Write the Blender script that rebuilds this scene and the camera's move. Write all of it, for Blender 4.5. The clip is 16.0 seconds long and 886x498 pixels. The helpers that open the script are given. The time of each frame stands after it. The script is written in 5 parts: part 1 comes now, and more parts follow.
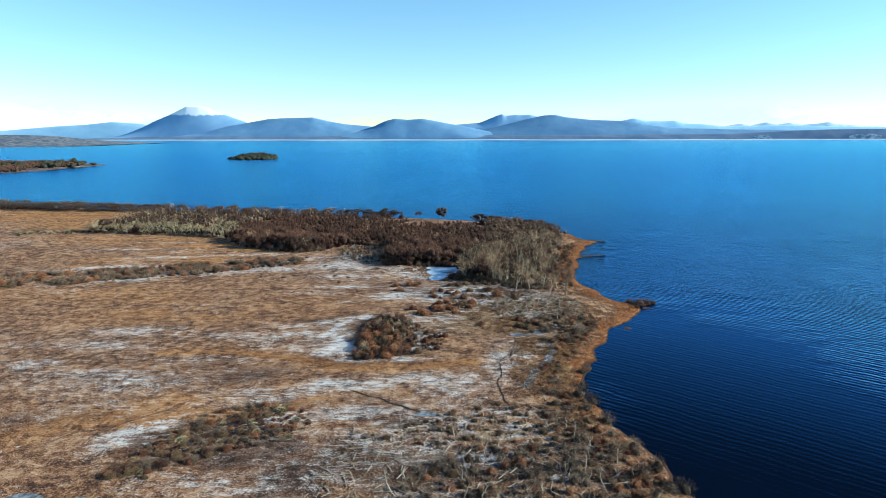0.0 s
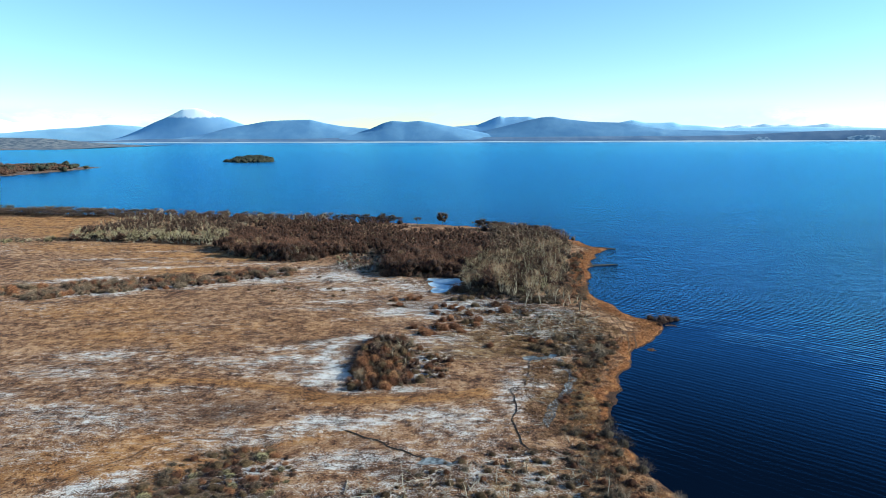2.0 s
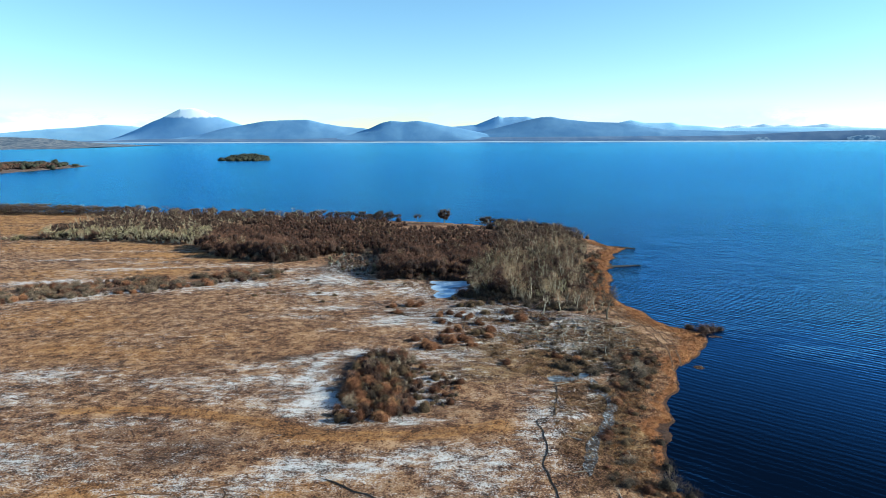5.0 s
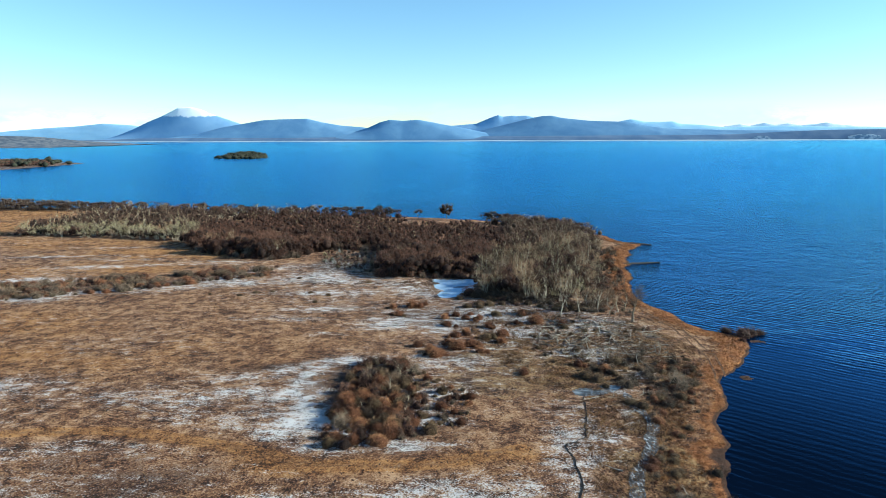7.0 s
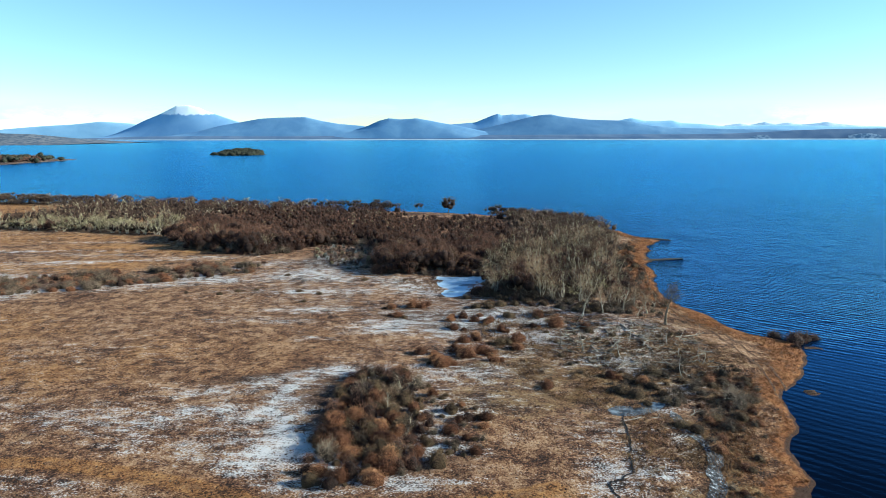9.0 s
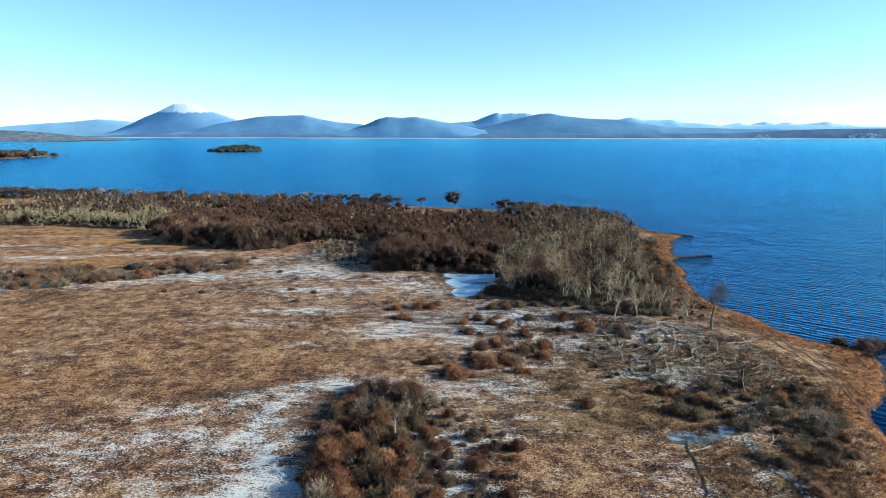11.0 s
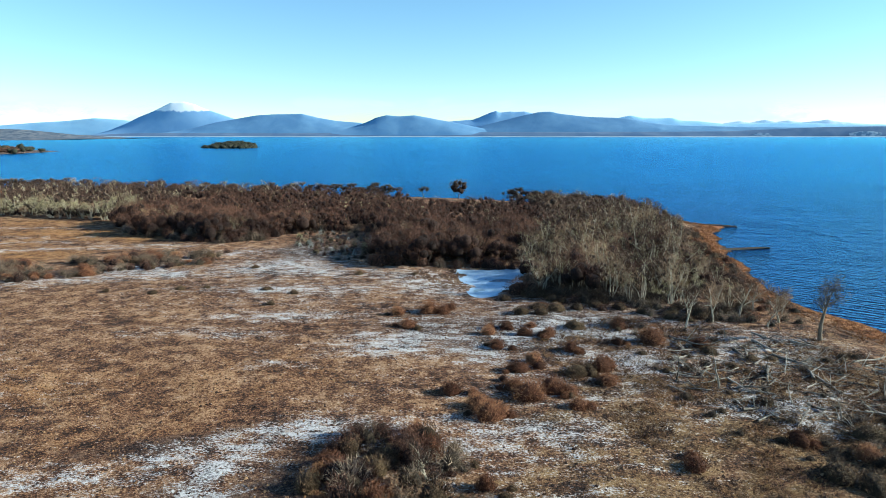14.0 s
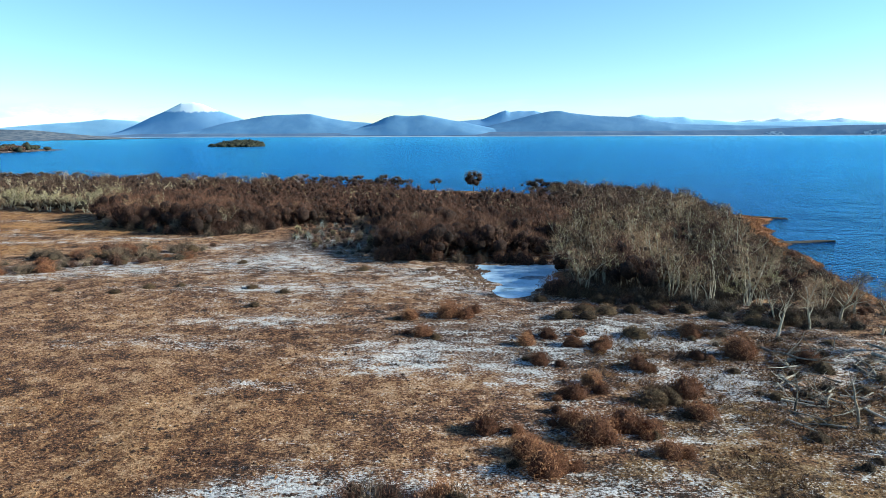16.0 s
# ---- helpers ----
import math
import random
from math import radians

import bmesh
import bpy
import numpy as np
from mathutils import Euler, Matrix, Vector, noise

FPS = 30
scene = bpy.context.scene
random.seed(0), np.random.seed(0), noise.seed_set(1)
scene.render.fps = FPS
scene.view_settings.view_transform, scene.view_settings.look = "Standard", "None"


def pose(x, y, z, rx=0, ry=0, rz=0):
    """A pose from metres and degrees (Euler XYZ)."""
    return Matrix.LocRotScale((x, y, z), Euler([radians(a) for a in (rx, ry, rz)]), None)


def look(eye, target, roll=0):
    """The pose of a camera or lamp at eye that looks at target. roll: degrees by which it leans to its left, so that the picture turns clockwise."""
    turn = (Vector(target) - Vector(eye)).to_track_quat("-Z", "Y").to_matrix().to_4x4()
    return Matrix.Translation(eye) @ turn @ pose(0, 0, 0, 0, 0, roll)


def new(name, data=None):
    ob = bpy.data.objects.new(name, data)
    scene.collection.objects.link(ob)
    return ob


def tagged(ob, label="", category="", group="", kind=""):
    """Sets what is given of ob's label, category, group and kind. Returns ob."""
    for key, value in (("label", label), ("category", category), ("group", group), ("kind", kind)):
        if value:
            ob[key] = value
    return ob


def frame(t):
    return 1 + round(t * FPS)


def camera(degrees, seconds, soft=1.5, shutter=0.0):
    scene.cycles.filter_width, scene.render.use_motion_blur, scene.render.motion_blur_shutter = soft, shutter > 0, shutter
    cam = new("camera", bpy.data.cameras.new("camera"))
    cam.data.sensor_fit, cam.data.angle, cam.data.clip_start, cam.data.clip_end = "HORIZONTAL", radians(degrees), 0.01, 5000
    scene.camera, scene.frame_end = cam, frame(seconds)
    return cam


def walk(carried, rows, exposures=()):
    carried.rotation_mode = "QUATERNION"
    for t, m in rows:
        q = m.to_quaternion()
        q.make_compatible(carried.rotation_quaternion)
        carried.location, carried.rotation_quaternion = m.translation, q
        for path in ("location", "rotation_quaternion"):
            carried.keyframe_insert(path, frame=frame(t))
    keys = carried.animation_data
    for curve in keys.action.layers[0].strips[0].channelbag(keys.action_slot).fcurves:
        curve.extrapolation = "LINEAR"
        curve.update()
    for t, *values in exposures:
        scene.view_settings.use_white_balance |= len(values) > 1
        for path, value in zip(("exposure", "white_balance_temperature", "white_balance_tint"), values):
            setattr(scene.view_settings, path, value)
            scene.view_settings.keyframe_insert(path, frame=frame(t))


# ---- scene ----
cam = camera(70.0, 16.0, 0.6)
PATH = [
    (0, (11.348, 18.729, 49.489), (11.252, 20.693, 49.126), -0.1),
    (0.5, (10.751, 22.92, 49.281), (10.657, 24.885, 48.921), -0.1),
    (1, (10.185, 26.781, 49.307), (10.092, 28.746, 48.947), -0.1),
    (1.5, (9.671, 30.918, 49.206), (9.58, 32.883, 48.847), -0.2),
    (2, (9.109, 34.686, 49.264), (9.019, 36.652, 48.907), -0.2),
    (2.5, (8.569, 38.793, 49.221), (8.481, 40.759, 48.865), -0.2),
    (3, (8.075, 42.6, 48.881), (7.988, 44.567, 48.524), -0.2),
    (3.5, (7.5, 46.252, 47.948), (7.414, 48.218, 47.593), -0.2),
    (4, (7.029, 50.163, 46.752), (6.944, 52.13, 46.398), -0.2),
    (6.5, (4.726, 69.746, 41.467), (4.643, 71.712, 41.111), -0.2),
    (7, (4.144, 73.828, 40.427), (4.062, 75.795, 40.071), -0.2),
    (7.5, (3.628, 77.979, 39.343), (3.547, 79.945, 38.986), -0.1),
    (8, (3.041, 82.109, 38.235), (2.961, 84.075, 37.878), -0.1),
    (8.5, (2.625, 86.319, 37.106), (2.546, 88.285, 36.748), -0.1),
    (9, (2.117, 90.361, 36.059), (2.039, 92.327, 35.701), -0.1),
    (11.5, (-1.468, 109.252, 31.2), (-1.541, 111.218, 30.839), 0.1),
    (12, (-2.032, 113.44, 30.178), (-2.104, 115.405, 29.817), 0.0),
    (12.5, (-2.529, 117.723, 29.081), (-2.601, 119.688, 28.72), 0.0),
    (13, (-3.089, 122.087, 27.927), (-3.16, 124.052, 27.566), 0.0),
    (13.5, (-3.636, 126.202, 26.871), (-3.705, 128.168, 26.51), 0.0),
    (14, (-4.162, 130.436, 25.811), (-4.231, 132.401, 25.449), 0.0),
    (14.5, (-4.724, 134.682, 24.694), (-4.791, 136.648, 24.332), 0.0),
    (15, (-5.238, 138.834, 23.549), (-5.304, 140.8, 23.188), 0.0),
    (15.5, (-5.729, 142.99, 22.367), (-5.801, 144.956, 22.008), -0.0),
    (16, (-6.308, 147.187, 21.344), (-6.406, 149.152, 20.983), -0.2),
]
walk(cam, [(t, look(eye, target, roll)) for t, eye, target, roll in PATH], [(0, 1.42, 5600, -2), (16, 1.42, 5600, -2)])

# ---- light ----
SUN_AZ = math.radians(88.0)   # clockwise from +y
SUN_EL = math.radians(20.5)
world = bpy.data.worlds.new("sky")
scene.world = world
world.use_nodes = True
wn, wl = world.node_tree.nodes, world.node_tree.links
wn.clear()
sky = wn.new("ShaderNodeTexSky")
sky.sky_type = "NISHITA"
sky.sun_disc = False
sky.sun_elevation = SUN_EL
sky.sun_rotation = SUN_AZ
sky.altitude = 100
sky.air_density = 1.0
sky.dust_density = 0.0
sky.ozone_density = 3.1
wb = wn.new("ShaderNodeBackground")
wb.inputs["Strength"].default_value = 0.072
wo = wn.new("ShaderNodeOutputWorld")
tone = wn.new("ShaderNodeMix")
tone.data_type = "RGBA"
tone.blend_type = "MULTIPLY"
tone.inputs[0].default_value = 1.0
tone.inputs[7].default_value = (0.985, 1.025, 1.0, 1.0)
wl.new(sky.outputs[0], tone.inputs[6])
wl.new(tone.outputs[2], wb.inputs["Color"])
wl.new(wb.outputs[0], wo.inputs["Surface"])

sun_dir = Vector((math.sin(SUN_AZ) * math.cos(SUN_EL), math.cos(SUN_AZ) * math.cos(SUN_EL), math.sin(SUN_EL)))
sun_data = bpy.data.lights.new("sun", "SUN")
sun_data.energy = 4.9
sun_data.angle = math.radians(0.53)
sun_data.color = (0.97, 0.885, 0.71)
sun = new("sun", sun_data)
sun.matrix_world = look(sun_dir * 600, (0, 0, 0))

# ---- materials ----


class Mat:
    """A small builder for node materials."""

    def __init__(self, name, rough=0.9):
        self.m = bpy.data.materials.new(name)
        self.m.use_nodes = True
        self.n, self.l = self.m.node_tree.nodes, self.m.node_tree.links
        self.b = self.n["Principled BSDF"]
        self.b.inputs["Roughness"].default_value = rough
        self.b.inputs["Specular IOR Level"].default_value = 0.2

    def node(self, kind, **inputs):
        nd = self.n.new(kind)
        for k, v in inputs.items():
            sock = nd.inputs[k.replace("_", " ")]
            if hasattr(v, "is_output"):
                self.l.new(v, sock)
            else:
                sock.default_value = v
        return nd

    def place(self):
        return self.node("ShaderNodeNewGeometry").outputs["Position"]

    def local(self):
        return self.node("ShaderNodeTexCoord").outputs["Object"]

    def scaled(self, vec, sx, sy, sz, turn=0.0):
        nd = self.node("ShaderNodeMapping", Vector=vec)
        nd.inputs["Scale"].default_value = (sx, sy, sz)
        nd.inputs["Rotation"].default_value = (0, 0, turn)
        return nd.outputs[0]

    def noise(self, vec, scale, detail=4.0, rough=0.6, distort=0.0):
        return self.node("ShaderNodeTexNoise", Vector=vec, Scale=scale, Detail=detail, Roughness=rough, Distortion=distort).outputs["Fac"]

    def ramp(self, fac, stops):
        nd = self.node("ShaderNodeValToRGB", Fac=fac)
        e = nd.color_ramp.elements
        while len(e) < len(stops):
            e.new(0.5)
        for el, (p, c) in zip(e, stops):
            el.position = p
            el.color = (*c, 1.0) if len(c) == 3 else c
        return nd.outputs["Color"]

    def step(self, fac, lo, hi):
        nd = self.node("ShaderNodeMapRange", Value=fac)
        nd.interpolation_type = "SMOOTHSTEP"
        nd.inputs["From Min"].default_value = lo
        nd.inputs["From Max"].default_value = hi
        return nd.outputs[0]

    def math(self, op, a, b=0.0):
        nd = self.n.new("ShaderNodeMath")
        nd.operation = op
        for sock, v in zip(nd.inputs, (a, b)):
            if hasattr(v, "is_output"):
                self.l.new(v, sock)
            else:
                sock.default_value = v
        return nd.outputs[0]

    def mix(self, fac, a, b):
        nd = self.n.new("ShaderNodeMix")
        nd.data_type = "RGBA"
        for sock, v in ((nd.inputs[0], fac), (nd.inputs[6], a), (nd.inputs[7], b)):
            if hasattr(v, "is_output"):
                self.l.new(v, sock)
            elif sock.name == "Factor":
                sock.default_value = v
            else:
                sock.default_value = (*v, 1.0)
        return nd.outputs[2]

    def colour(self, c):
        if hasattr(c, "is_output"):
            self.l.new(c, self.b.inputs["Base Color"])
        else:
            self.b.inputs["Base Color"].default_value = (*c, 1.0)
        return self

    def bump(self, height, strength, distance):
        nd = self.node("ShaderNodeBump", Height=height, Strength=strength, Distance=distance)
        self.l.new(nd.outputs[0], self.b.inputs["Normal"])
        return self


def twig_material(name, dark, mid, light, spread=0.35):
    """Fine twigs: each one a little different, each plant a little different."""
    a = Mat(name, 0.85)
    isle = a.node("ShaderNodeNewGeometry").outputs["Random Per Island"]
    each = a.node("ShaderNodeObjectInfo").outputs["Random"]
    patch = a.noise(a.place(), 0.16, 3.0)
    f = a.math("ADD", a.math("MULTIPLY", isle, 0.55), a.math("MULTIPLY", a.math("SUBTRACT", each, 0.5), spread))
    f = a.math("ADD", f, a.math("MULTIPLY", a.math("SUBTRACT", patch, 0.37), 1.25))
    return a.colour(a.ramp(f, [(0.0, dark), (0.45, mid), (1.0, light)])).m


def mass_material(name, dark, mid, light, grain=9.0):
    """Dense fine twigs seen as one mass, with the shade of the gaps put into the colour."""
    a = Mat(name, 0.95)
    p = a.place()
    n1, n2 = a.noise(p, grain, 5.0, 0.75), a.noise(p, 1.1, 3.0, 0.6)
    each = a.node("ShaderNodeObjectInfo").outputs["Random"]
    f = a.math("ADD", a.math("MULTIPLY", n1, 0.75), a.math("MULTIPLY", n2, 0.25))
    f = a.math("ADD", f, a.math("MULTIPLY", a.math("SUBTRACT", each, 0.5), 0.10))
    a.colour(a.ramp(f, [(0.38, dark), (0.50, mid), (0.66, light)]))
    return a.bump(n1, 1.0, 0.35).m


def bark_material(name, dark, light, spread=0.0):
    a = Mat(name, 0.8)
    p = a.scaled(a.local(), 1, 1, 0.25)
    n1, n2 = a.noise(p, 9.0, 5.0), a.noise(p, 2.0, 2.0)
    f = a.math("ADD", a.math("MULTIPLY", n1, 0.6), a.math("MULTIPLY", n2, 0.5))
    if spread:
        f = a.math("ADD", f, a.math("MULTIPLY", a.math("SUBTRACT", a.node("ShaderNodeObjectInfo").outputs["Random"], 0.5), spread))
    a.colour(a.ramp(f, [(0.3, dark), (0.75, light)]))
    return a.bump(n1, 0.5, 0.03).m


def ground_material():
    a = Mat("moorland", 0.95)
    cover = a.node("ShaderNodeAttribute")
    cover.attribute_name = "cover"
    split = a.node("ShaderNodeSeparateColor", Color=cover.outputs["Color"])
    frost, ochre, heath = split.outputs[0], split.outputs[1], split.outputs[2]
    cover2 = a.node("ShaderNodeAttribute")
    cover2.attribute_name = "shore"
    split2 = a.node("ShaderNodeSeparateColor", Color=cover2.outputs["Color"])
    beach, wet, lush = split2.outputs[0], split2.outputs[1], split2.outputs[2]
    p = a.place()
    fine = a.noise(p, 2.6, 6.0, 0.75)
    mid = a.noise(p, 0.55, 5.0, 0.65)
    wide = a.noise(p, 0.07, 4.0, 0.6)
    tuft = a.noise(a.scaled(p, 1.0, 1.5, 1.0), 4.5, 3.0, 0.6)
    gran = a.noise(a.scaled(p, 0.7, 1.0, 1.0), 6.5, 3.0, 0.7)
    drift = a.noise(a.scaled(p, 0.5, 1.0, 1.0), 0.16, 4.0, 0.65)
    f = a.math("ADD", a.math("ADD", a.math("MULTIPLY", fine, 0.34), a.math("MULTIPLY", mid, 0.36)), a.math("MULTIPLY", gran, 0.34))
    f = a.math("ADD", f, a.math("MULTIPLY", a.math("SUBTRACT", drift, 0.5), 0.16))
    f = a.math("ADD", a.math("MULTIPLY", f, 1.55), -0.298)
    grass = a.ramp(f, [(0.405, (0.018, 0.009, 0.006)), (0.475, (0.102, 0.042, 0.022)), (0.53, (0.215, 0.106, 0.050)), (0.62, (0.41, 0.248, 0.143))])
    gold = a.ramp(f, [(0.405, (0.026, 0.011, 0.004)), (0.48, (0.190, 0.079, 0.026)), (0.61, (0.41, 0.210, 0.078))])
    scrub = a.ramp(f, [(0.41, (0.009, 0.005, 0.005)), (0.50, (0.052, 0.025, 0.017)), (0.63, (0.165, 0.098, 0.066))])
    reed = a.ramp(f, [(0.38, (0.045, 0.016, 0.007)), (0.50, (0.225, 0.081, 0.024)), (0.66, (0.38, 0.176, 0.067))])
    straw = a.ramp(f, [(0.41, (0.020, 0.011, 0.006)), (0.50, (0.122, 0.065, 0.027)), (0.66, (0.35, 0.220, 0.103))])
    mud = a.ramp(f, [(0.30, (0.018, 0.009, 0.006)), (0.7, (0.085, 0.036, 0.018))])
    c = a.mix(a.step(a.math("ADD", ochre, a.math("MULTIPLY", a.math("SUBTRACT", wide, 0.5), 0.9)), 0.2, 0.8), grass, gold)
    c = a.mix(a.step(a.math("ADD", heath, a.math("MULTIPLY", a.math("SUBTRACT", mid, 0.5), 1.2)), 0.3, 0.75), c, scrub)
    c = a.mix(a.step(a.math("ADD", lush, a.math("MULTIPLY", a.math("SUBTRACT", mid, 0.5), 1.3)), 0.3, 0.8), c, straw)
    wrack = a.step(a.noise(a.scaled(p, 1.0, 0.6, 1.0), 0.42, 5.0, 0.7), 0.50, 0.66)
    reed = a.mix(a.math("MULTIPLY", wrack, 0.75), reed, mud)
    c = a.mix(a.step(a.math("ADD", beach, a.math("MULTIPLY", a.math("SUBTRACT", mid, 0.5), 0.9)), 0.3, 0.7), c, reed)
    c = a.mix(a.step(a.math("ADD", wet, a.math("MULTIPLY", a.math("SUBTRACT", fine, 0.5), 0.5)), 0.35, 0.7), c, mud)
    speck = a.math("ADD", a.math("MULTIPLY", a.math("SUBTRACT", a.math("ADD", a.math("MULTIPLY", fine, 0.4), a.math("MULTIPLY", gran, 0.6)), 0.5), 3.0), a.math("MULTIPLY", a.math("SUBTRACT", tuft, 0.5), 2.4))
    speck = a.math("ADD", speck, a.math("MULTIPLY", a.math("SUBTRACT", mid, 0.5), 1.1))
    streak = a.noise(a.scaled(p, 0.35, 1.0, 1.0), 0.9, 4.0, 0.65)
    speck = a.math("ADD", speck, a.math("MULTIPLY", a.math("SUBTRACT", streak, 0.5), 2.2))
    ice = a.math("MULTIPLY", a.step(a.math("ADD", frost, a.math("MULTIPLY", speck, 1.25)), 0.34, 1.30), 0.86)
    c = a.mix(ice, c, (0.62, 0.605, 0.625))
    a.colour(c)
    return a.bump(a.math("ADD", a.math("ADD", fine, a.math("MULTIPLY", tuft, 0.8)), a.math("MULTIPLY", a.noise(p, 9.0, 2.0), 0.4)), 0.9, 0.45).m


def water_material():
    """Wind-rippled lake: dark body colour under a blue-tinted sky reflection that grows with the angle."""
    a = Mat("lake_water", 0.1)
    p = a.place()
    deep = a.noise(p, 0.006, 3.0)
    body = a.ramp(deep, [(0.3, (0.0012, 0.0030, 0.009)), (0.7, (0.0016, 0.0050, 0.015))])
    turned = a.scaled(p, 1.0, 1.0, 1.0, math.radians(38))

    def train(scale, distort, fine):
        band = a.node("ShaderNodeTexWave", Vector=turned, Scale=scale, Distortion=distort, Detail=3.0)
        band.bands_direction = "Y"
        band.inputs["Detail Scale"].default_value = fine
        band.inputs["Detail Roughness"].default_value = 0.62
        return band.outputs["Fac"]

    gust = a.step(a.noise(a.scaled(p, 0.6, 1.0, 1.0, math.radians(24)), 0.022, 4.0, 0.62), 0.34, 0.66)
    lees = []
    for spot in ((60, 118, 0), (62, 158, 0)):
        lee = a.node("ShaderNodeVectorMath", Vector=p)
        lee.operation = "DISTANCE"
        lee.inputs[1].default_value = spot
        lees.append(lee.outputs["Value"])
    off = a.math("ADD", a.math("MINIMUM", *lees), a.math("MULTIPLY", a.math("SUBTRACT", gust, 0.5), 14.0))
    open_water = a.math("ADD", a.math("MULTIPLY", a.step(off, 20.0, 72.0), 0.91), 0.09)
    w1 = a.noise(a.scaled(p, 0.62, 1.0, 1.0, math.radians(24)), 0.75, 3.0, 0.65, 0.4)
    w2 = a.noise(a.scaled(p, 0.65, 1.0, 1.0, math.radians(12)), 2.2, 3.0, 0.65, 0.3)
    swell = a.noise(a.scaled(p, 0.75, 1.0, 1.0, math.radians(24)), 0.17, 4.0, 0.65, 0.3)
    inshore = a.math("SUBTRACT", 1.0, a.step(a.node("ShaderNodeSeparateXYZ", Vector=p).outputs[1], 150.0, 330.0))
    h = a.math("ADD", a.math("MULTIPLY", train(0.21, 5.0, 0.50), 0.34), a.math("MULTIPLY", train(0.13, 6.0, 0.40), 0.24))
    h = a.math("MULTIPLY", h, inshore)
    h = a.math("ADD", h, a.math("MULTIPLY", w1, 0.62))
    h = a.math("ADD", h, a.math("MULTIPLY", w2, 0.46))
    h = a.math("MULTIPLY", h, a.math("ADD", a.math("MULTIPLY", gust, 0.35), 0.70))
    h = a.math("ADD", h, a.math("MULTIPLY", swell, a.math("SUBTRACT", 3.0, a.math("MULTIPLY", inshore, 2.5))))
    seas = a.noise(a.scaled(p, 1.0, 0.5, 1.0, math.radians(8)), 0.085, 6.0, 0.74, 0.3)
    h = a.math("ADD", h, a.math("MULTIPLY", a.math("MULTIPLY", seas, 4.0), a.math("SUBTRACT", 1.0, inshore)))
    h = a.math("MULTIPLY", h, open_water)
    bump = a.node("ShaderNodeBump", Height=h, Strength=1.0, Distance=0.45)
    # Reflection colour painted brighter towards the far shore, by distance alone.
    far_pale = a.math("MULTIPLY", a.step(a.math("ADD", a.node("ShaderNodeSeparateXYZ", Vector=p).outputs[1], a.math("MULTIPLY", a.noise(a.scaled(p, 0.2, 1, 1), 0.002, 3.0), 1200.0)), 3300.0, 4900.0), 0.9)
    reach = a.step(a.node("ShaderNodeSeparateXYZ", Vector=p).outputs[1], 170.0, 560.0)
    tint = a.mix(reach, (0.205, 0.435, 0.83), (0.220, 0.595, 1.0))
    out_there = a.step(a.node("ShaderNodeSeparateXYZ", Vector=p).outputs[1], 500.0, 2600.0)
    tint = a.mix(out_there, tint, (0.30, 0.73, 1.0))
    tint = a.mix(far_pale, tint, (0.55, 0.82, 1.0))
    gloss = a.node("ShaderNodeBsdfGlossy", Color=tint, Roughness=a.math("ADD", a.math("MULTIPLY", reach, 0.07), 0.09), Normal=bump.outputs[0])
    dull = a.node("ShaderNodeBsdfDiffuse", Color=body)
    fres = a.node("ShaderNodeFresnel", IOR=1.33, Normal=bump.outputs[0])
    gain = a.node("ShaderNodeMapRange", Value=fres.outputs[0])
    gain.inputs["From Min"].default_value = 0.080
    gain.inputs["From Max"].default_value = 0.50
    both = a.node("ShaderNodeMixShader", Fac=gain.outputs[0])
    a.l.new(dull.outputs[0], both.inputs[1])
    a.l.new(gloss.outputs[0], both.inputs[2])
    a.l.new(both.outputs[0], a.n["Material Output"].inputs["Surface"])
    a.n.remove(a.b)
    return a.m


def ice_material():
    a = Mat("pond_ice", 0.35)
    p = a.place()
    n1, n2 = a.noise(p, 0.35, 5.0, 0.65), a.noise(p, 3.0, 4.0)
    f = a.math("ADD", a.math("MULTIPLY", n1, 0.8), a.math("MULTIPLY", n2, 0.25))
    a.colour(a.ramp(f, [(0.34, (0.10, 0.12, 0.14)), (0.44, (0.29, 0.42, 0.56)), (0.62, (0.49, 0.62, 0.78))]))
    return a.bump(n2, 0.2, 0.02).m


def far_material(name, wood, open_land, snow_from=None, sharp=14.0, edge=0.15, grain=1.0):
    """Distant slopes, dark woods broken by open land, air haze put into both colours; snow from a given height up."""
    a = Mat(name, 1.0)
    p = a.place()
    n1 = a.noise(a.scaled(p, 1.0, 0.5, 1.6, 0.5), 0.0075 * grain, 4.0, 0.55, 0.6)
    n2 = a.noise(p, 0.06, 3.0, 0.6)
    f = a.math("ADD", a.math("MULTIPLY", n1, 0.86), a.math("MULTIPLY", n2, 0.14))
    c = a.ramp(f, [(0.51 - edge, wood), (0.51 + edge, open_land)])
    if snow_from is not None:
        z = a.node("ShaderNodeSeparateXYZ", Vector=p).outputs[2]
        zz = a.math("ADD", z, a.math("MULTIPLY", a.math("SUBTRACT", a.noise(a.scaled(p, 1, 1, 0.5), 0.016, 5.0, 0.65), 0.5), 60.0))
        c = a.mix(a.step(zz, snow_from - sharp, snow_from + sharp), c, (0.85, 0.87, 0.90))
    return a.colour(c).m


